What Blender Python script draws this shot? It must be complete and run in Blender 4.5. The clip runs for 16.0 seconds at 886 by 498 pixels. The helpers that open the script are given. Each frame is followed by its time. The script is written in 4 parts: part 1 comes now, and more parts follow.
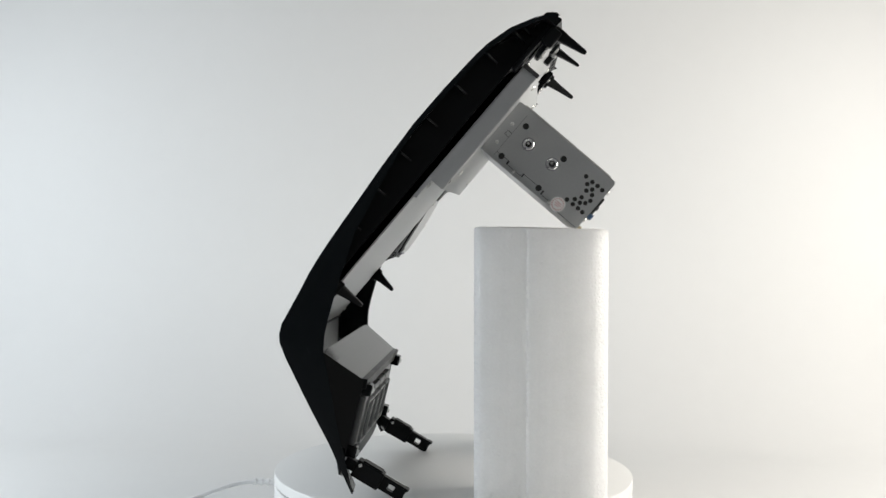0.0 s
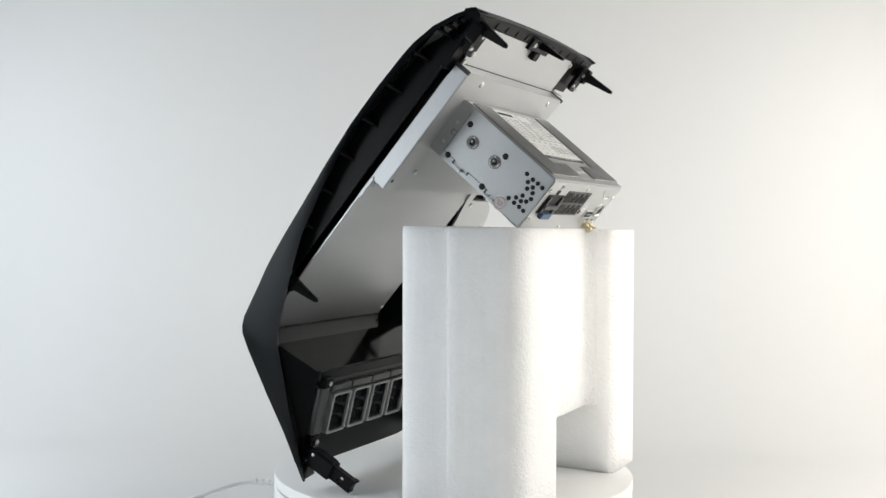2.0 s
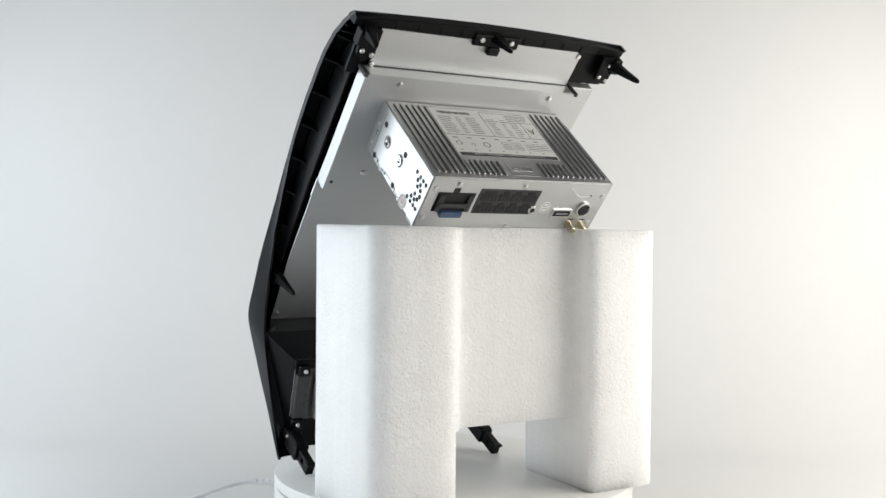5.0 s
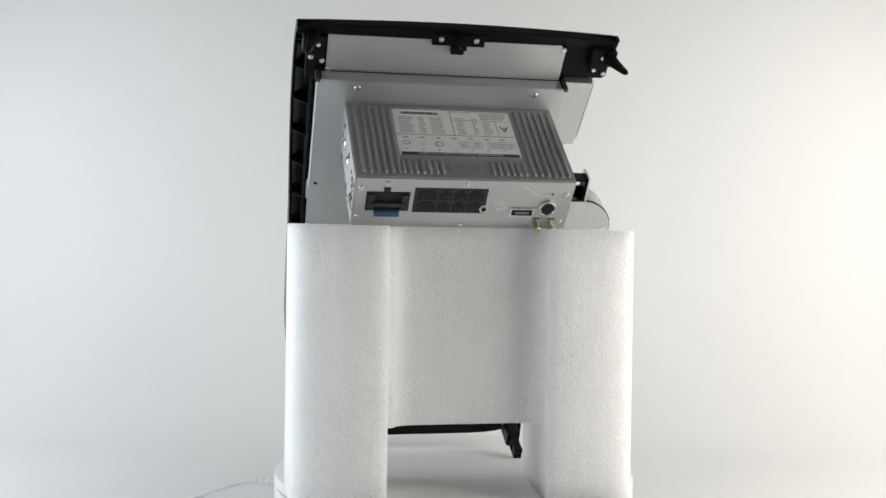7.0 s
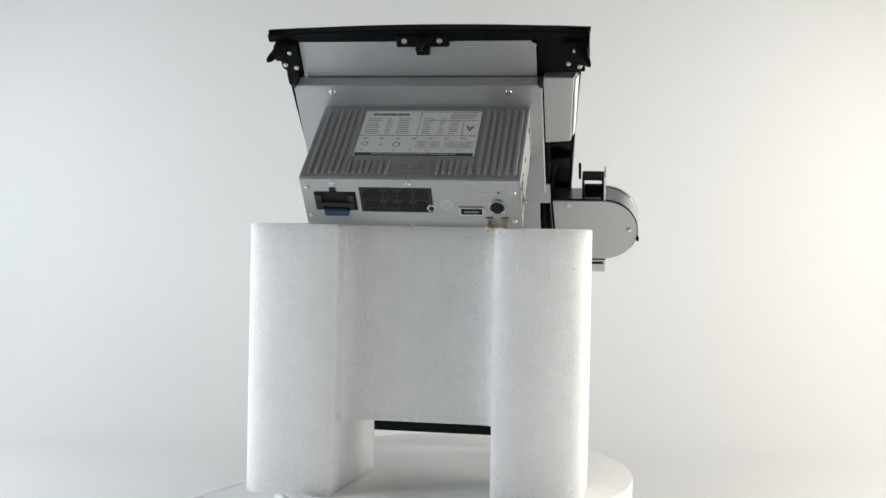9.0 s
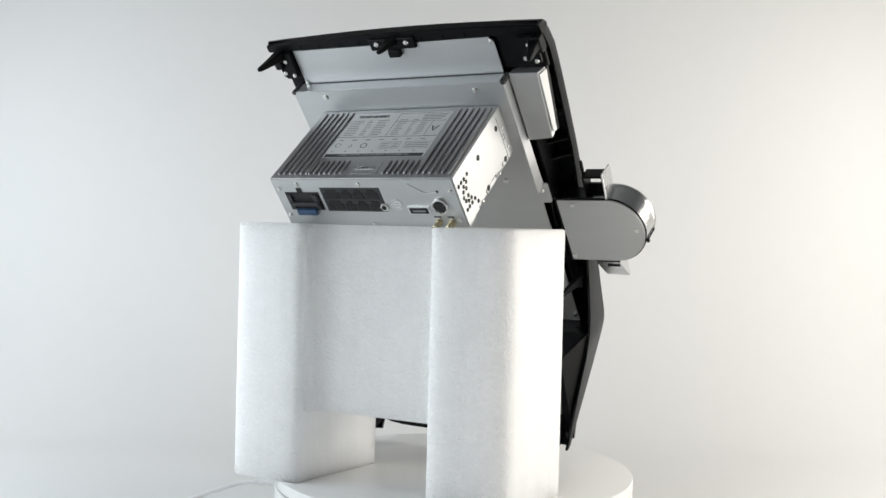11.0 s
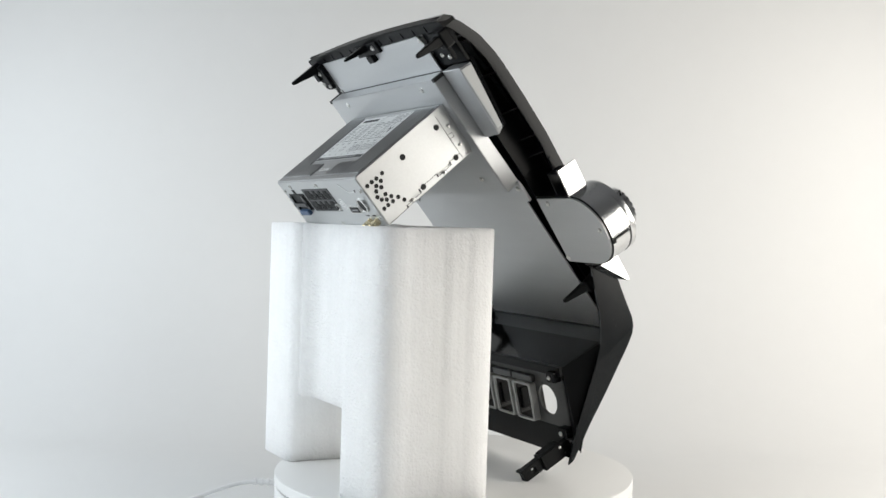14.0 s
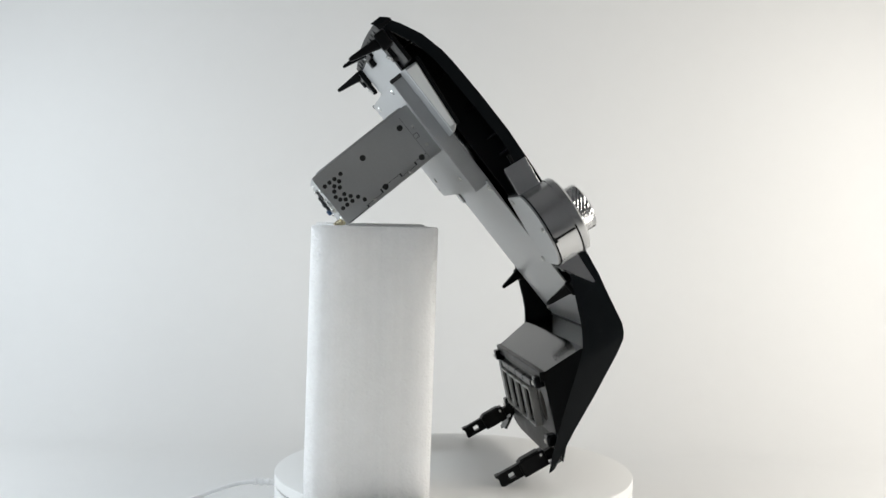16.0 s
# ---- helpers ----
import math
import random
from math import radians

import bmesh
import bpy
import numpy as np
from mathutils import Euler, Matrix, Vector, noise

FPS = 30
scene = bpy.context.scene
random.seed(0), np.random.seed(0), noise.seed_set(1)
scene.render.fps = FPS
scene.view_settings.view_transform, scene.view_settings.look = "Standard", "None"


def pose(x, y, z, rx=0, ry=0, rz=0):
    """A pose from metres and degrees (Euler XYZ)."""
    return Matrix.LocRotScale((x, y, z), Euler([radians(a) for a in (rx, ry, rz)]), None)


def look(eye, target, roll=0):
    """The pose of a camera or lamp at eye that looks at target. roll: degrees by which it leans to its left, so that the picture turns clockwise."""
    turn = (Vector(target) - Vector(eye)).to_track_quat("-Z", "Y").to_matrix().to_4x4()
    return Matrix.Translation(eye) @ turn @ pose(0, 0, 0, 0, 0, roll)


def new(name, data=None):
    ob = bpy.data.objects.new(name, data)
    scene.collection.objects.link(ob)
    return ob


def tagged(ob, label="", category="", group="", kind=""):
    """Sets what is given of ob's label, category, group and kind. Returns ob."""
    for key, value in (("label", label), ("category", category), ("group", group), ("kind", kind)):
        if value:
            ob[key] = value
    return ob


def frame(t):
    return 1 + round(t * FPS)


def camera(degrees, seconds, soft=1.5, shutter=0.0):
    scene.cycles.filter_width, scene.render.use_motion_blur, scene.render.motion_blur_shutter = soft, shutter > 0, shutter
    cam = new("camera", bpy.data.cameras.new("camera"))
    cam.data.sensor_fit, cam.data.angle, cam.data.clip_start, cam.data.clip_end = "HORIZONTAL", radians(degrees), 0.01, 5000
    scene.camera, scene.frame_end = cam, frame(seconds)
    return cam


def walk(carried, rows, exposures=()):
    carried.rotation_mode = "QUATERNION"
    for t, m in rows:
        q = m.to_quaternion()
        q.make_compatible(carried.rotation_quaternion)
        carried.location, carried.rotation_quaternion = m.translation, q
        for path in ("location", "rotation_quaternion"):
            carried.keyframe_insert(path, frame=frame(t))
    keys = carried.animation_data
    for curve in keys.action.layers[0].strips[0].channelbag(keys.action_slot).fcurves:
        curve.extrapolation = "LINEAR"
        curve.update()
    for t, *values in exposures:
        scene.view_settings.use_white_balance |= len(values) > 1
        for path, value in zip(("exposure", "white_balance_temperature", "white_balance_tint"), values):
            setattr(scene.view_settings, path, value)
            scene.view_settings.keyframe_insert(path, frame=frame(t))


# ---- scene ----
cam = camera(43.8, 16.0, soft=1.5, shutter=0.4)
EYE = pose(0.0, -1.0112, 0.2307, 88.3657, -1.0050, 0.7763)
walk(cam, [(0.0, EYE), (16.0, EYE)])

# the platter's turn, in degrees, over the clip
TURN = [(0.0, 86.30), (2.0, 65.23), (4.0, 44.16), (7.0, 12.45), (9.0, -8.30),
        (11.5, -34.19), (14.0, -60.56), (16.0, -81.80)]
LEAN = 39.5          # the console leans back by this much on the foam

# ---- world and lamps ----
world = bpy.data.worlds.new("studio_air")
scene.world = world
world.use_nodes = True
world.node_tree.nodes["Background"].inputs[0].default_value = (0.86, 0.93, 1.0, 1)
world.node_tree.nodes["Background"].inputs[1].default_value = 0.08


def softbox(name, at, aim, w, h, watts, colour):
    lamp = bpy.data.lights.new(name, "AREA")
    lamp.shape, lamp.size, lamp.size_y = "RECTANGLE", w, h
    lamp.energy, lamp.color = watts, colour
    ob = new(name, lamp)
    ob.matrix_world = look(at, aim)
    return ob


softbox("softbox_cool", (-0.80, -0.15, 0.30), (0.0, -0.03, 0.18), 0.85, 0.5, 6.1, (0.87, 0.945, 1.0))
softbox("softbox_warm", (0.78, -0.13, 0.32), (0.0, 0.01, 0.20), 0.85, 0.5, 7.6, (1.0, 0.96, 0.89))
scene.view_settings.exposure = 0.0


# ---- materials ----
def nodes_of(name):
    m = bpy.data.materials.new(name)
    m.use_nodes = True
    nt = m.node_tree
    return m, nt, nt.nodes["Principled BSDF"]


def surface(name, colour, rough=0.5, metal=0.0, grain=300.0, vary=0.06, bump=0.0, bump_scale=None,
            stretch=(1, 1, 1), rough_vary=0.08, coat=0.0, sss=0.0, gleam=0.5):
    """A surface with two scales of variation in tone and gloss, and a fine relief."""
    m, nt, b = nodes_of(name)
    N, L = nt.nodes, nt.links
    co = N.new("ShaderNodeTexCoord")
    mp = N.new("ShaderNodeMapping")
    mp.inputs["Scale"].default_value = stretch
    L.new(co.outputs["Object"], mp.inputs["Vector"])
    fine, wide = N.new("ShaderNodeTexNoise"), N.new("ShaderNodeTexNoise")
    fine.inputs["Scale"].default_value, fine.inputs["Detail"].default_value = grain, 4
    wide.inputs["Scale"].default_value, wide.inputs["Detail"].default_value = grain / 18, 3
    L.new(mp.outputs[0], fine.inputs["Vector"])
    L.new(mp.outputs[0], wide.inputs["Vector"])
    mix = N.new("ShaderNodeMath")
    mix.operation = "ADD"
    L.new(fine.outputs["Fac"], mix.inputs[0])
    L.new(wide.outputs["Fac"], mix.inputs[1])
    for target, lo, hi in (("tone", 1 - vary, 1 + vary), ("rough", rough - rough_vary, rough + rough_vary)):
        r = N.new("ShaderNodeMapRange")
        r.inputs["From Min"].default_value, r.inputs["From Max"].default_value = 0.6, 1.4
        r.inputs["To Min"].default_value, r.inputs["To Max"].default_value = max(lo, 0.02), hi
        L.new(mix.outputs[0], r.inputs["Value"])
        if target == "tone":
            c = N.new("ShaderNodeVectorMath")
            c.operation = "SCALE"
            c.inputs[0].default_value = colour
            L.new(r.outputs[0], c.inputs["Scale"])
            L.new(c.outputs[0], b.inputs["Base Color"])
        else:
            L.new(r.outputs[0], b.inputs["Roughness"])
    b.inputs["Metallic"].default_value = metal
    b.inputs["Coat Weight"].default_value = coat
    b.inputs["Specular IOR Level"].default_value = gleam
    if sss:
        b.inputs["Subsurface Weight"].default_value = sss
        b.inputs["Subsurface Radius"].default_value = (0.02, 0.02, 0.02)
        b.inputs["Subsurface Scale"].default_value = 0.6
    if bump:
        n = fine
        if bump_scale:
            n = N.new("ShaderNodeTexNoise")
            n.inputs["Scale"].default_value, n.inputs["Detail"].default_value = bump_scale, 3
            L.new(mp.outputs[0], n.inputs["Vector"])
        bp = N.new("ShaderNodeBump")
        bp.inputs["Strength"].default_value, bp.inputs["Distance"].default_value = bump, 0.001
        L.new(n.outputs["Fac"], bp.inputs["Height"])
        L.new(bp.outputs[0], b.inputs["Normal"])
    return m


def foam_surface():
    """Expanded polyethylene: white closed cells with glossy skins, and faint saw lines up the cut faces."""
    m, nt, b = nodes_of("foam_white")
    N, L = nt.nodes, nt.links
    co = N.new("ShaderNodeTexCoord")
    cell, big = N.new("ShaderNodeTexVoronoi"), N.new("ShaderNodeTexVoronoi")
    cell.inputs["Scale"].default_value, big.inputs["Scale"].default_value = 480, 250
    wave, wide, streak = (N.new("ShaderNodeTexNoise") for _ in range(3))
    wave.inputs["Scale"].default_value, wave.inputs["Detail"].default_value = 600, 3
    wide.inputs["Scale"].default_value, wide.inputs["Detail"].default_value = 45, 4
    streak.inputs["Scale"].default_value, streak.inputs["Detail"].default_value = 1.0, 5
    mp = N.new("ShaderNodeMapping")
    mp.inputs["Scale"].default_value = (160, 160, 4)
    L.new(co.outputs["Object"], mp.inputs["Vector"])
    L.new(mp.outputs[0], streak.inputs["Vector"])
    for n in (cell, big, wave, wide):
        L.new(co.outputs["Object"], n.inputs["Vector"])

    def maths(op, a, c, d=None):
        n = N.new("ShaderNodeMath")
        n.operation = op
        for i, v in enumerate((a, c, d)):
            if v is None:
                continue
            if isinstance(v, float):
                n.inputs[i].default_value = v
            else:
                L.new(v, n.inputs[i])
        return n.outputs[0]

    def ranged(v, f0, f1, t0, t1):
        r = N.new("ShaderNodeMapRange")
        for key, x in (("From Min", f0), ("From Max", f1), ("To Min", t0), ("To Max", t1)):
            r.inputs[key].default_value = x
        L.new(v, r.inputs["Value"])
        return r.outputs[0]
    L.new(ranged(cell.outputs["Color"], 0.55, 0.9, 0.58, 0.28), b.inputs["Roughness"])
    mixed = maths("MULTIPLY_ADD", maths("ADD", wave.outputs["Fac"], maths("MULTIPLY", big.outputs["Color"], 0.22)), 0.35, maths("MULTIPLY_ADD", wide.outputs["Fac"], 0.5, maths("MULTIPLY", streak.outputs["Fac"], 0.35)))
    c = N.new("ShaderNodeVectorMath")
    c.operation = "SCALE"
    c.inputs[0].default_value = (1.0, 1.0, 0.99)
    L.new(ranged(mixed, 0.35, 0.88, 0.86, 0.95), c.inputs["Scale"])
    L.new(c.outputs[0], b.inputs["Base Color"])
    # the sawn faces show the beads, the skived side faces only faint lines
    way = N.new("ShaderNodeSeparateXYZ")
    L.new(co.outputs["Normal"], way.inputs[0])
    sawn = ranged(maths("ABSOLUTE", way.outputs["Y"], None), 0.35, 0.8, 0.25, 1.0)
    h = maths("MULTIPLY_ADD", cell.outputs["Distance"], -0.9, maths("MULTIPLY", wave.outputs["Fac"], 0.9))
    h = maths("MULTIPLY_ADD", big.outputs["Distance"], -0.7, h)
    h = maths("MULTIPLY_ADD", streak.outputs["Fac"], 0.5, maths("MULTIPLY", h, sawn))
    bp = N.new("ShaderNodeBump")
    bp.inputs["Strength"].default_value, bp.inputs["Distance"].default_value = 0.85, 0.0016
    L.new(h, bp.inputs["Height"])
    L.new(bp.outputs[0], b.inputs["Normal"])
    b.inputs["Subsurface Weight"].default_value = 1.0
    b.inputs["Subsurface Radius"].default_value = (1, 1, 1)
    b.inputs["Subsurface Scale"].default_value = 0.055
    return m


PAPER = surface("backdrop_paper", (0.76, 0.76, 0.755), 0.75, grain=40, vary=0.01, rough_vary=0.03)
ROOM = surface("bounce_room_paint", (0.46, 0.46, 0.47), 0.8, grain=30, vary=0.03, bump=0.1)
TABLE = surface("unseen_table_grey", (0.40, 0.40, 0.40), 0.6, grain=60, vary=0.1)
PLATTER = surface("platter_white", (0.80, 0.80, 0.79), 0.38, grain=200, vary=0.015, rough_vary=0.05, bump=0.02)
RUBBER = surface("seam_dark", (0.03, 0.03, 0.03), 0.6)
CABLE = surface("cable_white", (0.82, 0.82, 0.82), 0.4, vary=0.02)
FOAM = foam_surface()
PLASTIC = surface("plastic_black", (0.005, 0.0055, 0.006), 0.36, gleam=0.12, grain=900, vary=0.15, bump=0.05, rough_vary=0.06)
GLOSS = surface("plastic_gloss_black", (0.005, 0.0056, 0.0065), 0.09, gleam=0.18, grain=500, vary=0.1, rough_vary=0.03)
SKIN = surface("plastic_textured_black", (0.0048, 0.0062, 0.0074), 0.24, gleam=0.16, grain=1500, vary=0.12, bump=0.06, rough_vary=0.04)
STEEL = surface("steel_galvanised", (0.54, 0.55, 0.555), 0.46, metal=0.82, grain=260, vary=0.05, stretch=(1, 8, 8), rough_vary=0.05, bump=0.015)
STEEL_BOX = surface("steel_case", (0.555, 0.565, 0.565), 0.42, metal=0.9, grain=500, vary=0.05, rough_vary=0.05, bump=0.02)
LID = surface("aluminium_dark", (0.43, 0.432, 0.435), 0.47, metal=0.85, grain=400, vary=0.08, bump=0.03)
SATIN = surface("silver_paint", (0.64, 0.645, 0.65), 0.24, metal=1.0, grain=900, vary=0.015, rough_vary=0.02)
FRONT = surface("plastic_satin_black", (0.0048, 0.0062, 0.0074), 0.16, gleam=0.5, grain=1500, vary=0.12, bump=0.04, rough_vary=0.04)
CHROME = surface("chrome", (0.80, 0.80, 0.80), 0.10, metal=1.0, grain=200, vary=0.02, rough_vary=0.03)
SCREW = surface("zinc_screw", (0.72, 0.72, 0.70), 0.28, metal=1.0, grain=900, vary=0.1)
GOLD = surface("brass_gold", (0.66, 0.58, 0.40), 0.28, metal=1.0, grain=900, vary=0.08)
BLUE = surface("fuse_blue", (0.035, 0.075, 0.15), 0.35, grain=700, vary=0.1)
SOCKET = surface("plastic_socket_black", (0.016, 0.0175, 0.019), 0.34, grain=700, vary=0.1)
# near-black that puts the shade inside holes and sockets into the colour
HOLE = surface("hole_shade_dark", (0.006, 0.006, 0.006), 0.7)
STICKER = surface("paper_label", (0.72, 0.73, 0.72), 0.55, grain=600, vary=0.02)
INK = surface("ink_dark", (0.035, 0.035, 0.04), 0.5)
PINK = surface("ink_faded_pink", (0.55, 0.36, 0.36), 0.5)
INK_GREY = surface("ink_grey", (0.26, 0.26, 0.27), 0.5)
GREYPLASTIC = surface("plastic_smoke_grey", (0.050, 0.052, 0.052), 0.33, grain=700, vary=0.12, bump=0.04)
RIMGREY = surface("plastic_pale_grey", (0.34, 0.345, 0.34), 0.40, grain=700, vary=0.08)


# ---- mesh helpers ----
def part(name, bm, material, parent=None, label="", smooth=False):
    me = bpy.data.meshes.new(name)
    bmesh.ops.recalc_face_normals(bm, faces=bm.faces)
    bm.to_mesh(me)
    bm.free()
    me.materials.append(material)
    if smooth:
        for p in me.polygons:
            p.use_smooth = True
        me.set_sharp_from_angle(angle=radians(35))
    ob = new(name, me)
    if parent is not None:
        ob.parent = parent
    if label:
        tagged(ob, label)
    return ob


def box(bm, x0, x1, y0, y1, z0, z1, bevel=0.0, seg=2):
    vs = [bm.verts.new((x, y, z)) for x in (x0, x1) for y in (y0, y1) for z in (z0, z1)]
    fs = [bm.faces.new([vs[i] for i in f]) for f in
          ((0, 1, 3, 2), (4, 6, 7, 5), (0, 4, 5, 1), (2, 3, 7, 6), (0, 2, 6, 4), (1, 5, 7, 3))]
    if bevel:
        es = list({e for f in fs for e in f.edges})
        bmesh.ops.bevel(bm, geom=es, offset=bevel, segments=seg, affect="EDGES", profile=0.5)
    return bm


def boxed(x0, x1, y0, y1, z0, z1, bevel=0.0):
    return box(bmesh.new(), x0, x1, y0, y1, z0, z1, bevel)


def prism(bm, outline, axis, a, b, bevel=0.0):
    """A solid with the given outline in the two other axes (in their order), from a to b along the axis."""
    def at(p, v):
        return {"x": (v, p[0], p[1]), "y": (p[0], v, p[1]), "z": (p[0], p[1], v)}[axis]
    lo = [bm.verts.new(at(p, a)) for p in outline]
    hi = [bm.verts.new(at(p, b)) for p in outline]
    n = len(outline)
    fs = [bm.faces.new(lo), bm.faces.new(hi[::-1])]
    fs += [bm.faces.new((lo[i], lo[(i + 1) % n], hi[(i + 1) % n], hi[i])) for i in range(n)]
    if bevel:
        es = list({e for f in fs for e in f.edges})
        bmesh.ops.bevel(bm, geom=es, offset=bevel, segments=2, affect="EDGES")
    return bm


def arc(cx, cy, r, a0, a1, n=12):
    return [(cx + r * math.cos(radians(a0 + (a1 - a0) * i / n)), cy + r * math.sin(radians(a0 + (a1 - a0) * i / n)))
            for i in range(n + 1)]


def rounded(x0, x1, y0, y1, r, n=6):
    return (arc(x1 - r, y1 - r, r, 0, 90, n) + arc(x0 + r, y1 - r, r, 90, 180, n)
            + arc(x0 + r, y0 + r, r, 180, 270, n) + arc(x1 - r, y0 + r, r, 270, 360, n))


def turned(bm, profile, origin=(0, 0, 0), axis="z", n=24):
    """A turned solid; profile: (radius, height) from one end to the other."""
    def at(r, h, k):
        c, s = r * math.cos(2 * math.pi * k / n), r * math.sin(2 * math.pi * k / n)
        v = {"x": (h, c, s), "y": (c, h, s), "z": (c, s, h)}[axis]
        return tuple(o + e for o, e in zip(origin, v))
    rings = [[bm.verts.new(at(r, h, k)) for k in range(n)] for r, h in profile]
    for a, b in zip(rings, rings[1:]):
        for k in range(n):
            bm.faces.new((a[k], a[(k + 1) % n], b[(k + 1) % n], b[k]))
    bm.faces.new(rings[0])
    bm.faces.new(rings[-1])
    return bm


def hull_strip(bm, rings):
    """Joins rings of equally many points into one closed solid."""
    vs = [[bm.verts.new(p) for p in r] for r in rings]
    n = len(rings[0])
    for a, b in zip(vs, vs[1:]):
        for k in range(n):
            bm.faces.new((a[k], a[(k + 1) % n], b[(k + 1) % n], b[k]))
    bm.faces.new(vs[0])
    bm.faces.new(vs[-1])
    return bm


def slab(bm, a, b, c, d, thick):
    """A plate with the corners a, b, c, d, and its thickness towards its back."""
    a, b, c, d = (Vector(v) for v in (a, b, c, d))
    n = (c - a).cross(d - b).normalized() * thick
    return hull_strip(bm, [[a, b, c, d], [v + n for v in (a, b, c, d)]])


def tube(name, points, radius, material, parent=None, label=""):
    cu = bpy.data.curves.new(name, "CURVE")
    cu.dimensions, cu.bevel_depth, cu.bevel_resolution = "3D", radius, 3
    sp = cu.splines.new("BEZIER")
    sp.bezier_points.add(len(points) - 1)
    for bp, p in zip(sp.bezier_points, points):
        bp.co, bp.handle_left_type, bp.handle_right_type = p, "AUTO", "AUTO"
    tmp = bpy.data.objects.new(name, cu)
    me = bpy.data.meshes.new_from_object(tmp)
    bpy.data.objects.remove(tmp)
    me.materials.clear()
    me.materials.append(material)
    ob = new(name, me)
    ob.parent = parent
    if label:
        tagged(ob, label)
    return ob


def empty(name):
    return new(name, None)


def lerp(table, v):
    """table: rows of (v, value), v falling."""
    for (v0, a), (v1, b) in zip(table, table[1:]):
        if v1 <= v <= v0:
            return b + (a - b) * (v - v1) / (v0 - v1)
    return table[0][1] if v > table[0][0] else table[-1][1]


# ---- setting ----
def build_setting():
    bm = bmesh.new()
    path = [(-0.46, -0.052), (0.30, -0.052)]
    path += [(0.30 + 0.20 * math.sin(radians(a)), -0.052 + 0.20 * (1 - math.cos(radians(a)))) for a in range(5, 91, 5)]
    path += [(0.50, 1.7)]
    front = [[bm.verts.new((x, y, z)) for y, z in path] for x in (-1.7, 1.7)]
    back = [[bm.verts.new((x, y + 0.004, z - 0.004)) for y, z in path] for x in (-1.7, 1.7)]
    for a in (front, back):
        for i in range(len(path) - 1):
            bm.faces.new((a[0][i], a[0][i + 1], a[1][i + 1], a[1][i]))
    sweep = part("backdrop", bm, PAPER, smooth=True)
    tagged(sweep, "seamless white paper sweep under and behind the turntable", "backdrop", kind="structure")
    # out of view: added so less light bounces up from before the paper
    t = part("floor", boxed(-1.7, 1.7, -1.7, 0.9, -0.10, -0.058), TABLE)
    tagged(t, "unseen grey table top under the paper sweep, added to tone reflections", "table top", kind="structure")
    # unseen walls and a ceiling, added to bounce fill light onto the set
    for nm, b in (("bounce_wall_west", (-1.76, -1.70, -1.7, 1.0)), ("bounce_wall_east", (1.70, 1.76, -1.7, 1.0)), ("bounce_wall_south", (-1.76, 1.76, -1.76, -1.70))):
        w = part(nm, boxed(b[0], b[1], b[2], b[3], -0.06, 1.8), ROOM)
        tagged(w, "unseen plain pale grey wall, added to bounce fill light", "wall", kind="structure")
    c = part("ceiling", boxed(-1.76, 1.76, -1.76, 1.0, 1.80, 1.86), ROOM)
    tagged(c, "unseen plain pale grey ceiling, added to bounce fill light", "ceiling", kind="structure")


def build_turntable():
    base = empty("turntable")
    tagged(base, "round white motor turntable with a satin platter", "turntable")
    bm = turned(bmesh.new(), [(0.155, -0.0515), (0.1628, -0.0505), (0.1632, -0.048), (0.1632, -0.0125), (0.1622, -0.0115), (0.15, -0.0115)], n=128)
    part("body", bm, PLATTER, base, smooth=True)
    part("seam", turned(bmesh.new(), [(0.1605, -0.0118), (0.1605, -0.0094)], n=96), RUBBER, base, "dark gap under the platter")
    for k in range(4):
        a = radians(45 + 90 * k)
        part("foot", turned(bmesh.new(), [(0.01, -0.052), (0.01, -0.0512)], (0.13 * math.cos(a), 0.13 * math.sin(a), 0), n=16), RUBBER, base)
    platter = part("platter", turned(bmesh.new(), [(0.150, -0.0095), (0.1627, -0.0095), (0.1633, -0.0089), (0.1633, -0.0010), (0.1630, -0.0004), (0.1622, 0.0), (0.08, 0.0)], n=160), PLATTER, base, "round satin white platter, turning slowly", smooth=True)
    cord = empty("power_cord")
    tagged(cord, "thin white power cord plugged into the turntable", "cord")
    tube("cable", [(-0.190, 0.049, -0.0285), (-0.205, 0.046, -0.0295), (-0.225, 0.038, -0.034), (-0.25, 0.026, -0.0415), (-0.30, 0.0, -0.049), (-0.42, -0.08, -0.0498), (-0.6, -0.15, -0.0498)], 0.0021, CABLE, cord)
    bm = bmesh.new()
    turned(bm, [(0.0024, -0.194), (0.0026, -0.155)], (0, 0.049, -0.0285), "x", 16)
    for k in range(5):
        x = -0.192 + 0.0062 * k
        turned(bm, [(0.0024, x - 0.0018), (0.0036, x - 0.0014), (0.0036, x + 0.0014), (0.0024, x + 0.0018)], (0, 0.049, -0.0285), "x", 16)
    part("strain_relief", bm, CABLE, cord, "ribbed white strain relief")
    return platter


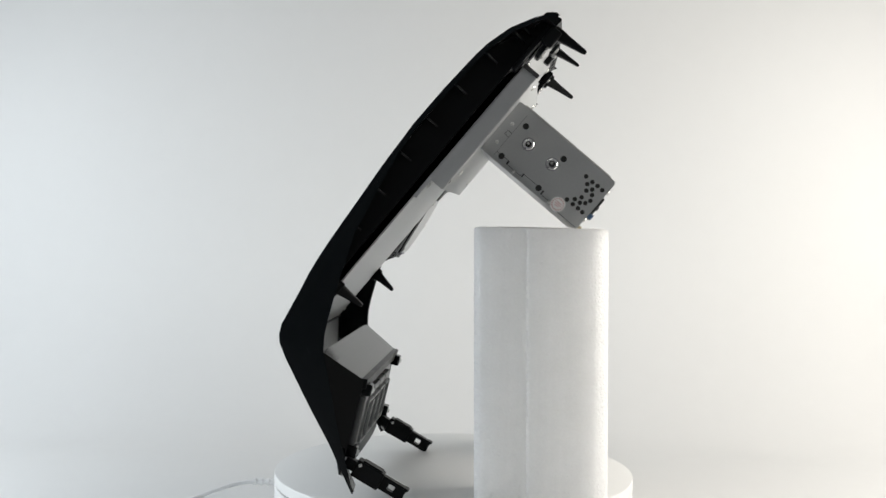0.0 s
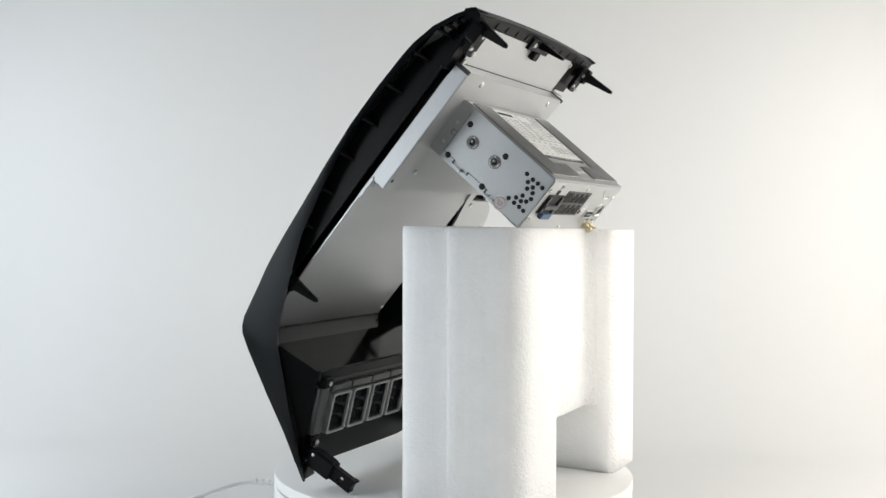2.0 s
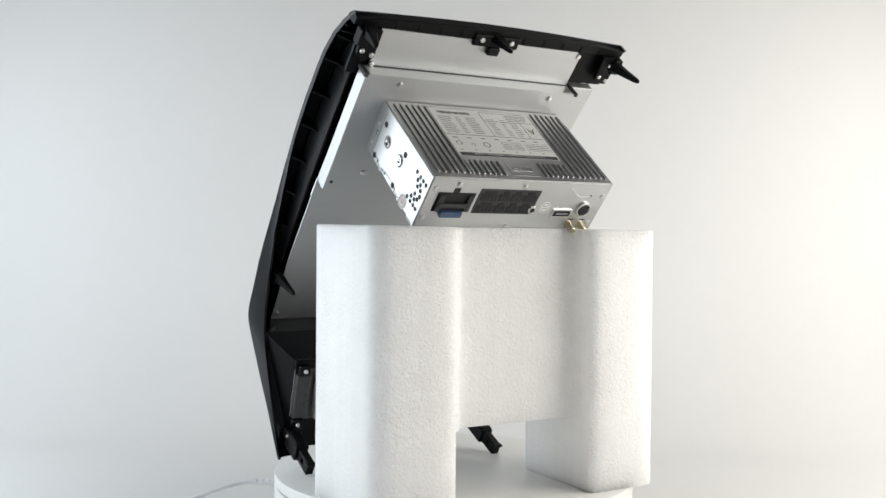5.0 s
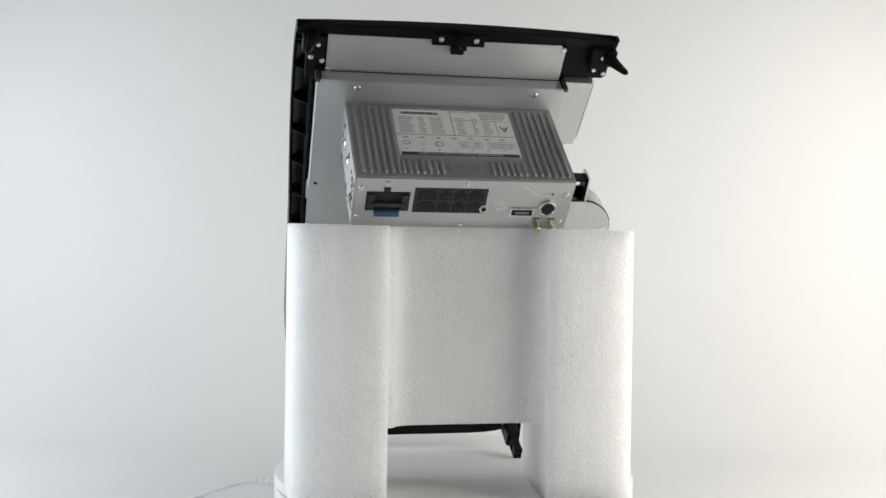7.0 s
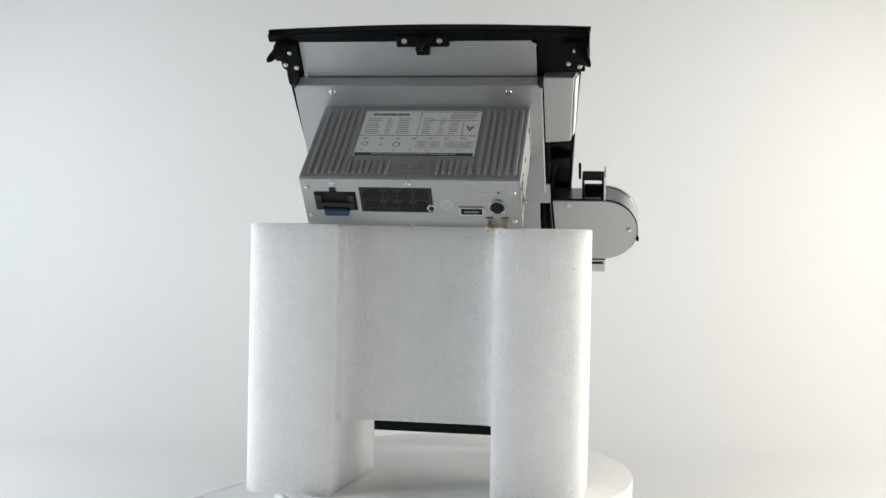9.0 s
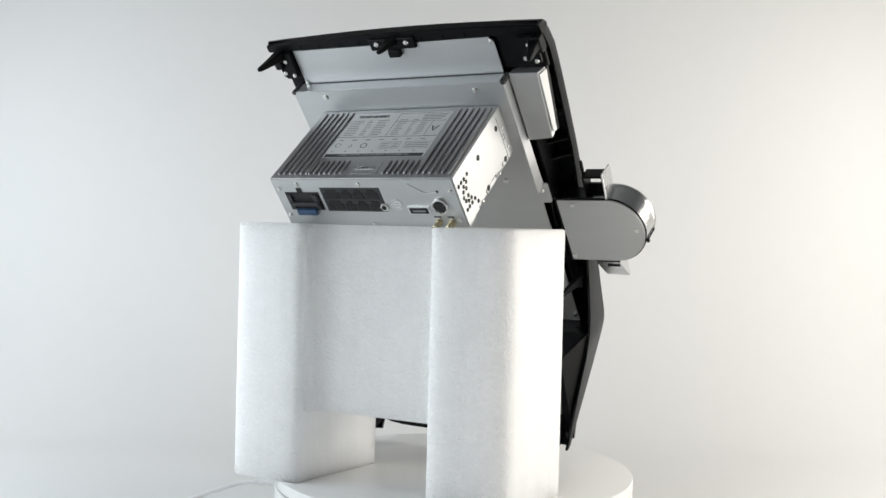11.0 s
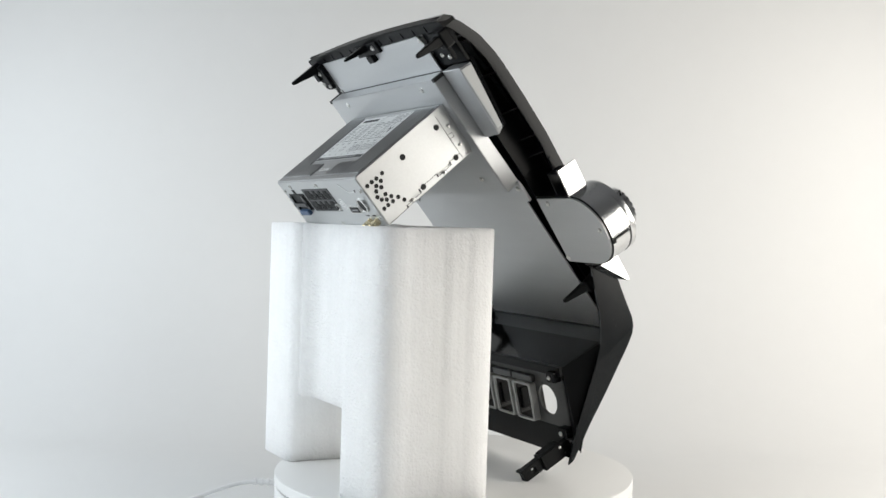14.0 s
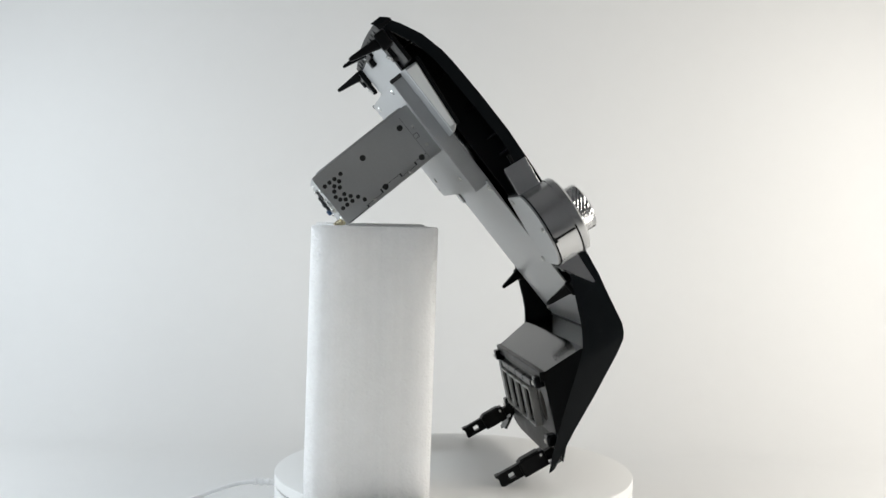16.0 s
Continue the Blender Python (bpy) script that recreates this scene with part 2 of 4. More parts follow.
def build_foam():
    """A white packing foam block: two rounded columns with a web between them, cut out below the web."""
    zt, lean = 0.2235, 0.017
    left = ([(-0.0695, -0.0225), (-0.0705, -0.0400), (-0.0815, -0.1060)] + arc(-0.0885, -0.1205, 0.0070, 0, -90, 6) + arc(-0.1420, -0.1105, 0.0165, -90, -180, 12)
            + [(-0.1588, -0.0660), (-0.1584, -0.0645), (-0.1570, -0.0635), (-0.1568, -0.0600)] + arc(-0.1500, -0.0295, 0.0070, 180, 90, 6))
    right = (arc(0.1165, -0.0395, 0.0070, 90, 0, 6) + [(0.1235, -0.0545), (0.1229, -0.0560), (0.1229, -0.0760), (0.1222, -0.0778), (0.1222, -0.1090), (0.1227, -0.1105)]
             + arc(0.1097, -0.1210, 0.0130, 0, -90, 10) + arc(0.0560, -0.1265, 0.0075, -90, -180, 6) + [(0.0555, -0.0325)])
    wz = 0.0615
    # the web, with hollow fillets where it runs into the columns
    web = ([(-0.0875, -0.0420), (-0.0875, -0.1190)] + arc(-0.0600, -0.1265, 0.0180, 155, 90, 8) + arc(0.0360, -0.1225, 0.0140, 90, 20, 8)
           + [(0.0530, -0.1190), (0.0530, -0.0420)])
    rnd = random.Random(11)
    waves = [(rnd.uniform(40, 260), rnd.uniform(0, 6.3), rnd.uniform(8, 60), rnd.uniform(0, 6.3)) for _ in range(7)]

    def uneven(a, z):
        """A small waviness of the cut faces along the outline and up the column."""
        return sum(math.sin(f * a + p) * (0.6 + 0.4 * math.sin(g * z + q)) for f, p, g, q in waves) * 0.00011

    def solid(name, out, z0, z1):
        pts = []
        for p, q in zip(out, out[1:] + out[:1]):
            n = max(1, int(math.dist(p, q) / 0.004))
            pts += [(p[0] + (q[0] - p[0]) * k / n, p[1] + (q[1] - p[1]) * k / n) for k in range(n)]
        m = len(pts)
        run = [0.0]
        for p, q in zip(pts, pts[1:]):
            run.append(run[-1] + math.dist(p, q))
        nor = []
        for k in range(m):
            (xa, ya), (xb, yb) = pts[k - 1], pts[(k + 1) % m]
            d = math.hypot(xb - xa, yb - ya)
            nor.append(((yb - ya) / d, (xa - xb) / d))
        area = sum(p[0] * q[1] - q[0] * p[1] for p, q in zip(pts, pts[1:] + pts[:1]))
        sgn = 1 if area > 0 else -1
        lv = [(z0, 0.0016), (z0 + 0.0005, 0.0005), (z0 + 0.0016, 0.0)]
        nz = int((z1 - z0) / 0.008)
        lv += [(z0 + (z1 - z0) * k / nz, 0.0) for k in range(1, nz)]
        lv += [(z1 - 0.0016, 0.0), (z1 - 0.0005, 0.0005), (z1, 0.0016)]
        rings = []
        for z, inset in lv:
            ring = []
            for k in range(m):
                d = (uneven(run[k], z) - inset) * sgn
                ring.append((pts[k][0] + nor[k][0] * d, pts[k][1] + nor[k][1] * d + lean * (z - zt), z))
            rings.append(ring)
        bm = hull_strip(bmesh.new(), rings)
        bmesh.ops.recalc_face_normals(bm, faces=bm.faces)
        me = bpy.data.meshes.new(name)
        bm.to_mesh(me)
        bm.free()
        return new(name, me)
    block = solid("block", left, 0.0, zt)
    others = [solid("block", right, 0.0, zt - 0.0010), solid("block", web, wz, zt - 0.0006)]
    for o in others:
        mod = block.modifiers.new("join", "BOOLEAN")
        mod.operation, mod.solver, mod.object = "UNION", "EXACT", o
    me = bpy.data.meshes.new_from_object(block.evaluated_get(bpy.context.evaluated_depsgraph_get()))
    for o in [block] + others:
        bpy.data.objects.remove(o)
    me.name = "foam_block"
    me.materials.clear()
    me.materials.append(FOAM)
    for p in me.polygons:
        p.use_smooth = True
    me.set_sharp_from_angle(angle=radians(50))
    return tagged(new("foam_block", me), "white packing foam block with two columns under the case", "foam block")


# ---- the console, in its own space: x across, z up along the panel, -y out of its back ----
OUT = [(0.3535, 0.1840), (0.3400, 0.1940), (0.3220, 0.2035), (0.3020, 0.2090), (0.2900, 0.2105), (0.2550, 0.2125), (0.2180, 0.2132), (0.1770, 0.2110),
       (0.1450, 0.2082), (0.1100, 0.2053), (0.0920, 0.2033), (0.0750, 0.2008), (0.0595, 0.1973), (0.0290, 0.1912), (0.0215, 0.1875), (0.0165, 0.1830), (0.0100, 0.1710),
       (-0.0068, 0.1330), (-0.0197, 0.1012), (-0.0385, 0.0620)]
LEFT = [(0.3535, -0.1550), (0.2575, -0.1540), (0.1360, -0.1500), (0.0220, -0.1490), (-0.0385, -0.1435)]
RIGHT = [(0.3535, 0.1195), (0.2985, 0.1105), (0.2286, 0.1045), (0.1400, 0.0990), (0.0220, 0.0932), (-0.0385, 0.0832)]
RIM = [(0.3535, 0.1800), (0.3400, 0.1900), (0.3220, 0.1995), (0.3020, 0.2050), (0.2850, 0.2065), (0.2475, 0.2085), (0.2150, 0.2095), (0.1900, 0.2070), (0.1630, 0.2020),
       (0.1210, 0.1930), (0.0830, 0.1777), (0.0537, 0.1643), (0.0440, 0.1590), (0.0340, 0.1515), (0.0200, 0.1340), (-0.0020, 0.1080), (-0.0385, 0.0600)]
MOD_T, MOD_B = (0.1130, 0.0347), (0.0864, -0.0186)     # (y, z) of the button module's upper and lower edge


def screw(parent, at, facing="-y", r=0.0028):
    """A small domed screw head with a cross recess."""
    bm = bmesh.new()
    turned(bm, [(r, 0.0), (r, 0.0006), (r * 0.82, 0.0013), (r * 0.45, 0.0016)], n=14)
    for a in (0, 90):
        c = bmesh.new()
        box(c, -r * 0.62, r * 0.62, -r * 0.14, r * 0.14, 0.0016, 0.00175)
        bmesh.ops.rotate(c, verts=c.verts, matrix=Matrix.Rotation(radians(a + 20), 3, "Z"))
        me = bpy.data.meshes.new("tmp")
        c.to_mesh(me)
        bm.from_mesh(me)
        bpy.data.meshes.remove(me)
        c.free()
    turn = {"-y": Matrix.Rotation(radians(90), 4, "X"), "z": Matrix.Identity(4), "-x": Matrix.Rotation(radians(-90), 4, "Y"), "x": Matrix.Rotation(radians(90), 4, "Y")}[facing]
    bmesh.ops.transform(bm, verts=bm.verts, matrix=Matrix.Translation(at) @ turn)
    return part("screw", bm, SCREW, parent, smooth=True)


def panel_edge(z, side):
    """The edge of the steel panel at the height z: on the -x side or the +x side."""
    if side < 0:
        return lerp([(0.36, -0.1360), (0.1930, -0.1360), (0.1000, -0.1350), (0.0245, -0.1300)], z)
    return lerp([(0.36, 0.0790), (0.1930, 0.0785), (0.1750, 0.0730), (0.0245, 0.0718)], z)


def build_fascia(console):
    def skin(rows, lo, hi):
        """A sheet of the fascia's front, from the share lo to the share hi of its width."""
        rings = []
        for z, y in rows:
            xl, xr = lerp(LEFT, z), lerp(RIGHT, z)
            n = 10
            us = [lo + (hi - lo) * k / n for k in range(n + 1)]
            front = [(xl + (xr - xl) * u, y + 0.004 * (1 - (2 * u - 1) ** 4), z) for u in us]
            dy, dz = (-0.0025, 0.0) if z > 0.03 else (-0.0012, 0.0022)
            rings.append(front + [(x, yy + dy, zz + dz) for x, yy, zz in front][::-1])
        return hull_strip(bmesh.new(), rings)
    low = [r for r in OUT if r[0] <= 0.0100]
    fascia = part("fascia", skin([r for r in OUT if r[0] >= 0.0100], 0.0, 1.0), FRONT, console, "curved black plastic dashboard fascia", smooth=True)
    part("lower_edge", skin(low, 0.0, 0.08), FRONT, fascia, smooth=True)
    part("lower_edge", skin(low[:-1] + [(-0.0350, 0.0690)], 0.92, 1.0), FRONT, fascia, smooth=True)
    # the side walls, deep at the knee and thin at the top
    zs = sorted({z for z, _ in OUT} | {z for z, _ in RIM}, reverse=True)
    for side, s in ((LEFT, 1), (RIGHT, -1)):
        bm = bmesh.new()
        rings = []
        for z in zs:
            x, yo, yr = lerp(side, z), lerp(OUT, z), lerp(RIM, z)
            if s < 0 and z < -0.0350:
                z, yo, yr = -0.0350, 0.0695, 0.0680
            t = 0.0028 * s
            if s < 0 and z > 0.16:
                yr -= 0.006
            if s < 0 and z < 0.02:
                yr -= 0.005 * min(1.0, (0.02 - z) / 0.02)
            rings.append([(x - 0.0003 * s, yo, z), (x - 0.0003 * s, (yo + yr) / 2, z), (x + 0.0004 * s, yr, z), (x + t, yr + 0.0006, z), (x + t, yo, z)])
        hull_strip(bm, rings)
        part("side_wall", bm, SKIN, fascia, smooth=True)
    # the inner frame that holds the panel
    for side, s in ((-1, 1), (1, -1)):
        rings = []
        for z in (0.345, 0.300, 0.250, 0.195, 0.150, 0.100, 0.062):
            x = panel_edge(z, side) - 0.0012 * s
            y1 = lerp(OUT, z) - 0.002
            rings.append([(x, 0.1840, z), (x, y1, z), (x - 0.0022 * s, y1, z), (x - 0.0022 * s, 0.1840, z)])
        part("inner_wall", hull_strip(bmesh.new(), rings), PLASTIC, fascia)
        table = LEFT if side < 0 else RIGHT
        for z in ((0.336, 0.329, 0.322, 0.296, 0.262, 0.228, 0.194, 0.160, 0.126) if side < 0 else (0.325, 0.287, 0.250, 0.222, 0.205, 0.100)):
            xi, xo, y1 = panel_edge(z, side) - 0.0030 * s, lerp(table, z) + 0.0022 * s, lerp(OUT, z) - 0.002
            o = [(xi, y1), (xo, y1), (xo, y1 - 0.004), (xi - 0.25 * (xi - xo), max(0.1900, y1 - 0.011)), (xi, max(0.1880, y1 - 0.013))]
            part("rib", prism(bmesh.new(), o if s > 0 else o[::-1], "z", z - 0.0007, z + 0.0007), PLASTIC, fascia)
    # the black frame round the panel's upper end
    rings = []
    for k in range(13):
        u = k / 12
        x, z = -0.1548 + (0.1190 + 0.1548) * u, 0.3520 + 0.0040 * (1 - (2 * u - 1) ** 2)
        rings.append([(x, 0.1772, 0.3452), (x, 0.1764, z - 0.001), (x, 0.1775, z), (x, 0.1860, z), (x, 0.1900, z - 0.004), (x, 0.1900, 0.3452)])
    part("top_rail", hull_strip(bmesh.new(), rings), PLASTIC, fascia)
    part("corner_plate", boxed(-0.1460, -0.1285, 0.1800, 0.1835, 0.3000, 0.3460, 0.0008), PLASTIC, fascia)
    part("corner_plate", boxed(0.0740, 0.1150, 0.1810, 0.1845, 0.3120, 0.3460, 0.0008), PLASTIC, fascia)
    for k in range(11):
        x = -0.118 + 0.021 * k
        if abs(x + 0.021) > 0.026:
            part("rib", boxed(x - 0.0006, x + 0.0006, 0.1762, 0.1771, 0.3462, 0.3515), PLASTIC, fascia)
    # the tray under the panel, and the gussets beside the button module
    ty, tz = MOD_T
    rows = [[(-0.1310, 0.1790, 0.0240), (0.0728, 0.1790, 0.0240)], [(-0.1462, 0.1525, 0.0330), (0.0890, 0.1525, 0.0330)], [(-0.1312, ty, tz), (0.0763, ty, tz)]]
    rings = [[(*p[:2], p[2] + dz) for p, dz in ((l, 0), (r, 0), (r, -0.0025), (l, -0.0025))] for l, r in rows]
    part("tray", hull_strip(bmesh.new(), rings), GLOSS, fascia, "glossy black tray below the panel")
    part("tray_gap", boxed(-0.1305, 0.0722, 0.1758, 0.1774, 0.0236, 0.0256), RUBBER, fascia)
    by, bz = MOD_B
    for xw, xm, s in ((-0.1465, -0.1312, 1), (0.0905, 0.0763, -1)):
        q = [(xw - 0.0004 * s, 0.1525, 0.0328), (xm, ty, tz), (xm, by - 0.004, bz - 0.008), (xw + 0.0055 * s, 0.0780, -0.0345)]
        part("gusset", slab(bmesh.new(), *(q if s > 0 else q[::-1]), 0.002), PLASTIC, fascia)
    # the arched skirt below the module
    n = 16
    up, low = [], []
    for k in range(n + 1):
        u = k / n
        x = -0.1340 + (0.0760 + 0.1340) * u
        drop = 0.0235 - 0.0060 * (2 * u - 1) ** 8
        up.append((x, by + 0.001, bz + 0.001))
        low.append((x, by - 0.45 * drop - 0.001, bz - drop))
    bm = bmesh.new()
    hull_strip(bm, [[u, l, (l[0], l[1] + 0.0025, l[2] + 0.0005), (u[0], u[1] + 0.0025, u[2])] for u, l in zip(up, low)])
    part("skirt", bm, PLASTIC, fascia)
    return fascia


def build_panel(console):
    bm = bmesh.new()
    prism(bm, [(-0.1290, 0.3445), (-0.1290, 0.3040), (-0.1345, 0.2980), (-0.1360, 0.1930), (-0.1350, 0.1000), (-0.1300, 0.0245), (0.0718, 0.0245), (0.0730, 0.1750), (0.0785, 0.1930),
               (0.0745, 0.2980), (0.0745, 0.3400), (0.0700, 0.3445)], "y", 0.1775, 0.1788)
    panel = part("back_panel", bm, STEEL, console, "pale grey sheet-steel back of the screen")
    for x, z in ((-0.1310, 0.1850), (0.0765, 0.1850)):
        part("tab", prism(bmesh.new(), rounded(x - 0.0065, x + 0.0065, z - 0.011, z + 0.010, 0.002, 3), "y", 0.1755, 0.1776), STEEL, panel)
        screw(panel, (x, 0.1756, z + 0.003), r=0.0024)
    for x, z in ((0.0725, 0.3405), (-0.1270, 0.3120), (0.0692, 0.0328), (-0.1270, 0.0328)):
        screw(panel, (x, 0.1776, z), r=0.0026)
    return panel


def build_bracket(console):
    x0, x1, y0, y1, z0, z1 = -0.1360, 0.0785, 0.1640, 0.1776, 0.1925, 0.3095
    t = 0.0012
    bm = bmesh.new()
    prism(bm, [(x0, z1), (x0, z0 + 0.004), (x0 + 0.004, z0), (x1 - 0.004, z0), (x1, z0 + 0.004), (x1, z1)], "y", y0, y0 + t, 0.0004)
    bracket = part("bracket", bm, STEEL, console, "folded sheet-steel bracket")
    part("side_flange", boxed(x0 - 0.0004, x0 + t, y0 + 0.0004, y1, z0, z1 - 0.002, 0.0003), STEEL, bracket)
    part("side_flange", boxed(x1 - t, x1 + 0.0004, y0 + 0.0004, y1, z0, z1 - 0.002, 0.0003), STEEL, bracket)
    part("top_flange", boxed(x0 + 0.003, x1 - 0.003, y0 + 0.0004, y1, z1 - t, z1 + 0.0004, 0.0003), STEEL, bracket)
    # thin dark line along the meeting of top flange and panel
    part("flange_line", boxed(x0 + 0.003, x1 - 0.003, y1 - 0.0010, y1 - 0.0002, z1 + 0.0003, z1 + 0.0010), INK, bracket)
    for x in (x0, x1):
        part("corner_tape", boxed(x - 0.0018, x + 0.0018, y0 - 0.0004, y1 + 0.0004, z1 - 0.0024, z1 + 0.0010, 0.0003), RUBBER, bracket, "black tape on the fold")
    for x, z in ((-0.1027, 0.3027), (0.0512, 0.3027), (-0.1040, 0.2120), (0.0512, 0.2080)):
        screw(bracket, (x, y0 + 0.0002, z))
    part("hole", turned(bmesh.new(), [(0.0016, y0 - 0.0003), (0.0016, y0 + 0.0004)], (-0.1310, 0, 0.2010), "y", 12), HOLE, bracket)
    return bracket


VENTS = [(67, 275.2), (72.1, 275.4), (77.2, 275.1), (84, 275.4), (73.4, 270.4), (79.2, 271.2), (70.6, 267.0), (76.4, 266.8), (68.6, 262.6), (70.4, 258.6),
         (75.8, 260.2), (74.0, 256.0), (79.0, 255.6), (72.3, 251.6), (77.6, 251.4), (83.6, 251.3), (86.6, 246.0), (67.6, 251.5)]


def build_case(console):
    x0, x1, y0, y1, z0, z1 = -0.1108, 0.0675, 0.0630, 0.1640, 0.2375, 0.2862
    case = part("radio_case", boxed(x0 + 0.0010, x1 - 0.0010, y0 + 0.0006, y1, z0, z1, 0.0006), STEEL_BOX, console, "silver single-height car radio case")
    # the finned lid
    bm = bmesh.new()
    box(bm, x0, x1, y0 + 0.0002, y1 - 0.0012, z1 - 0.004, z1 + 0.0012, 0.0005)
    lid = part("lid", bm, LID, console, "dark grey aluminium lid with cooling fins")
    def fin(x, ya, yb):
        o = arc(x, yb - 0.0013, 0.0013, 0, 180, 5) + arc(x, ya + 0.0013, 0.0013, 180, 360, 5)
        b = prism(bmesh.new(), o, "z", z1 + 0.0010, z1 + 0.0026)
        top = [e for e in b.edges if all(v.co.z > z1 + 0.002 for v in e.verts)]
        bmesh.ops.bevel(b, geom=top, offset=0.0006, segments=1, affect="EDGES")
        part("fin", b, LID, lid, smooth=True)
    for k in range(6):
        fin(-0.1045 + 0.0058 * k, 0.0680, 0.1590)
        fin(0.0345 + 0.0058 * k, 0.0680, 0.1590)
    for k in range(7):
        fin(-0.0725 + 0.0053 * k, 0.0680, 0.0865)
    for k in range(6):
        fin(0.0010 + 0.0053 * k, 0.0680, 0.0865)
    bm = prism(bmesh.new(), rounded(-0.0340, -0.0060, 0.0685, 0.0855, 0.0012, 3), "z", z1 + 0.0010, z1 + 0.0016)
    plate = part("emblem_plate", bm, LID, lid, "embossed emblem plate")
    bm = bmesh.new()
    for k, (a, b) in enumerate(((-0.030, -0.0255), (-0.0245, -0.021), (-0.020, -0.0165), (-0.0155, -0.0105))):
        box(bm, a, b, 0.0745, 0.0790, z1 + 0.0016, z1 + 0.0019)
    part("emblem", bm, SATIN, lid)
    build_label(console, z1 + 0.0014)
    # the side plates with their holes
    for x, s, f in ((x0, -1, "-x"), (x1, 1, "x")):
        o = [(y0, z0), (y0, z1 + 0.0004), (y1, z1 + 0.0004), (y1, z0 + 0.004), (0.152, z0 + 0.004), (0.140, z0 + 0.004), (0.138, z0 + 0.0065), (0.124, z0 + 0.0065), (0.122, z0 + 0.0025),
             (0.100, z0 + 0.0025), (0.098, z0 + 0.0055), (0.088, z0 + 0.0055), (0.086, z0 + 0.002), (0.076, z0 + 0.002), (0.074, z0)]
        side = part("side_plate", prism(bmesh.new(), o, "x", x, x + 0.0010 * s), STEEL_BOX, console, "punched sheet-steel side plate")
        xs = x + 0.0010 * s
        for y, z in ((0.1473, 0.2747), (0.1069, 0.2743), (0.1071, 0.2434), (0.1468, 0.2438)):
            # no cut-outs: dark discs on the plate, with the holes' shade as their colour
            part("hole", turned(bmesh.new(), [(0.0026, xs - 0.0006 * s), (0.0026, xs + 0.00025 * s)], (0, y, z), "x", 16), HOLE, side)
        for y, z in VENTS:
            part("vent_hole", turned(bmesh.new(), [(0.0019, xs - 0.0006 * s), (0.0019, xs + 0.00025 * s)], (0, y / 1000, z / 1000), "x", 10), HOLE, side)
        for y, z in ((0.1570, 0.2690), (0.1570, 0.2500), (0.1310, 0.2405), (0.0930, 0.2405)):
            screw(side, (xs - 0.0004 * s, y, z), f, 0.0016)
        bm = bmesh.new()
        steps = [(0.1515, 0.2445), (0.1400, 0.2445), (0.1390, 0.2415), (0.1240, 0.2415), (0.1230, 0.2443), (0.1030, 0.2443), (0.1020, 0.2408), (0.0860, 0.2408), (0.0850, 0.2385), (0.0640, 0.2385)]
        for (ya, za), (yb, zb) in zip(steps, steps[1:]):
            box(bm, min(xs, xs + 0.0002 * s), max(xs, xs + 0.0002 * s), min(ya, yb) - 0.0002, max(ya, yb) + 0.0002, min(za, zb) - 0.0002, max(za, zb) + 0.0002)
        for ya, yb, za, zb in ((0.1524, 0.1565, 0.2588, 0.2592), (0.1524, 0.1565, 0.2628, 0.2632), (0.1563, 0.1567, 0.2590, 0.2630)):
            box(bm, min(xs, xs + 0.0002 * s), max(xs, xs + 0.0002 * s), ya, yb, za, zb)
        part("seam", bm, INK, side, "dark stepped seam of the folded plate")
        part("fold", boxed(min(xs, xs + 0.0003 * s), max(xs, xs + 0.0003 * s), 0.1520, 0.1524, 0.2400, 0.2820), INK_GREY, side)
        if s < 0:
            for y in (0.1362, 0.1113):
                b = turned(bmesh.new(), [(0.0046, xs + 0.0004), (0.0046, xs - 0.0004), (0.0038, xs - 0.0012), (0.0026, xs - 0.0012), (0.0022, xs - 0.0004)], (0, y, 0.2651), "x", 20)
                part("bush_gap", turned(bmesh.new(), [(0.0056, xs + 0.0002), (0.0056, xs - 0.0002)], (0, y, 0.2651), "x", 24), INK_GREY, side)
                bush = part("bush", b, CHROME, side, "pressed steel bush", smooth=True)
                part("recess", turned(bmesh.new(), [(0.0026, xs - 0.0003), (0.0026, xs - 0.0008)], (0, y, 0.2651), "x", 14), HOLE, side)
                part("pin", turned(bmesh.new(), [(0.0014, xs - 0.0003), (0.0011, xs - 0.0016)], (0, y + 0.0006, 0.2655), "x", 6), SCREW, side)
            part("quality_sticker", turned(bmesh.new(), [(0.0062, xs), (0.0062, xs - 0.0003)], (0, 0.0868, 0.2435), "x", 24), STICKER, side, "round pale sticker")
            bm = bmesh.new()
            for k in range(16):
                a = 2 * math.pi * k / 16
                y, z = 0.0868 + 0.0047 * math.cos(a), 0.2435 + 0.0047 * math.sin(a)
                box(bm, xs - 0.0005, xs - 0.0003, y - 0.0006, y + 0.0006, z - 0.0005, z + 0.0005)
            for dz, w in ((0.0015, 0.0026), (0.0, 0.0030), (-0.0015, 0.0020)):
                box(bm, xs - 0.0005, xs - 0.0003, 0.0868 - w, 0.0868 + w, 0.2435 + dz - 0.0004, 0.2435 + dz + 0.0004)
            part("print", bm, PINK, side, "faded pink print")
    build_rear(console, y0)
    return case


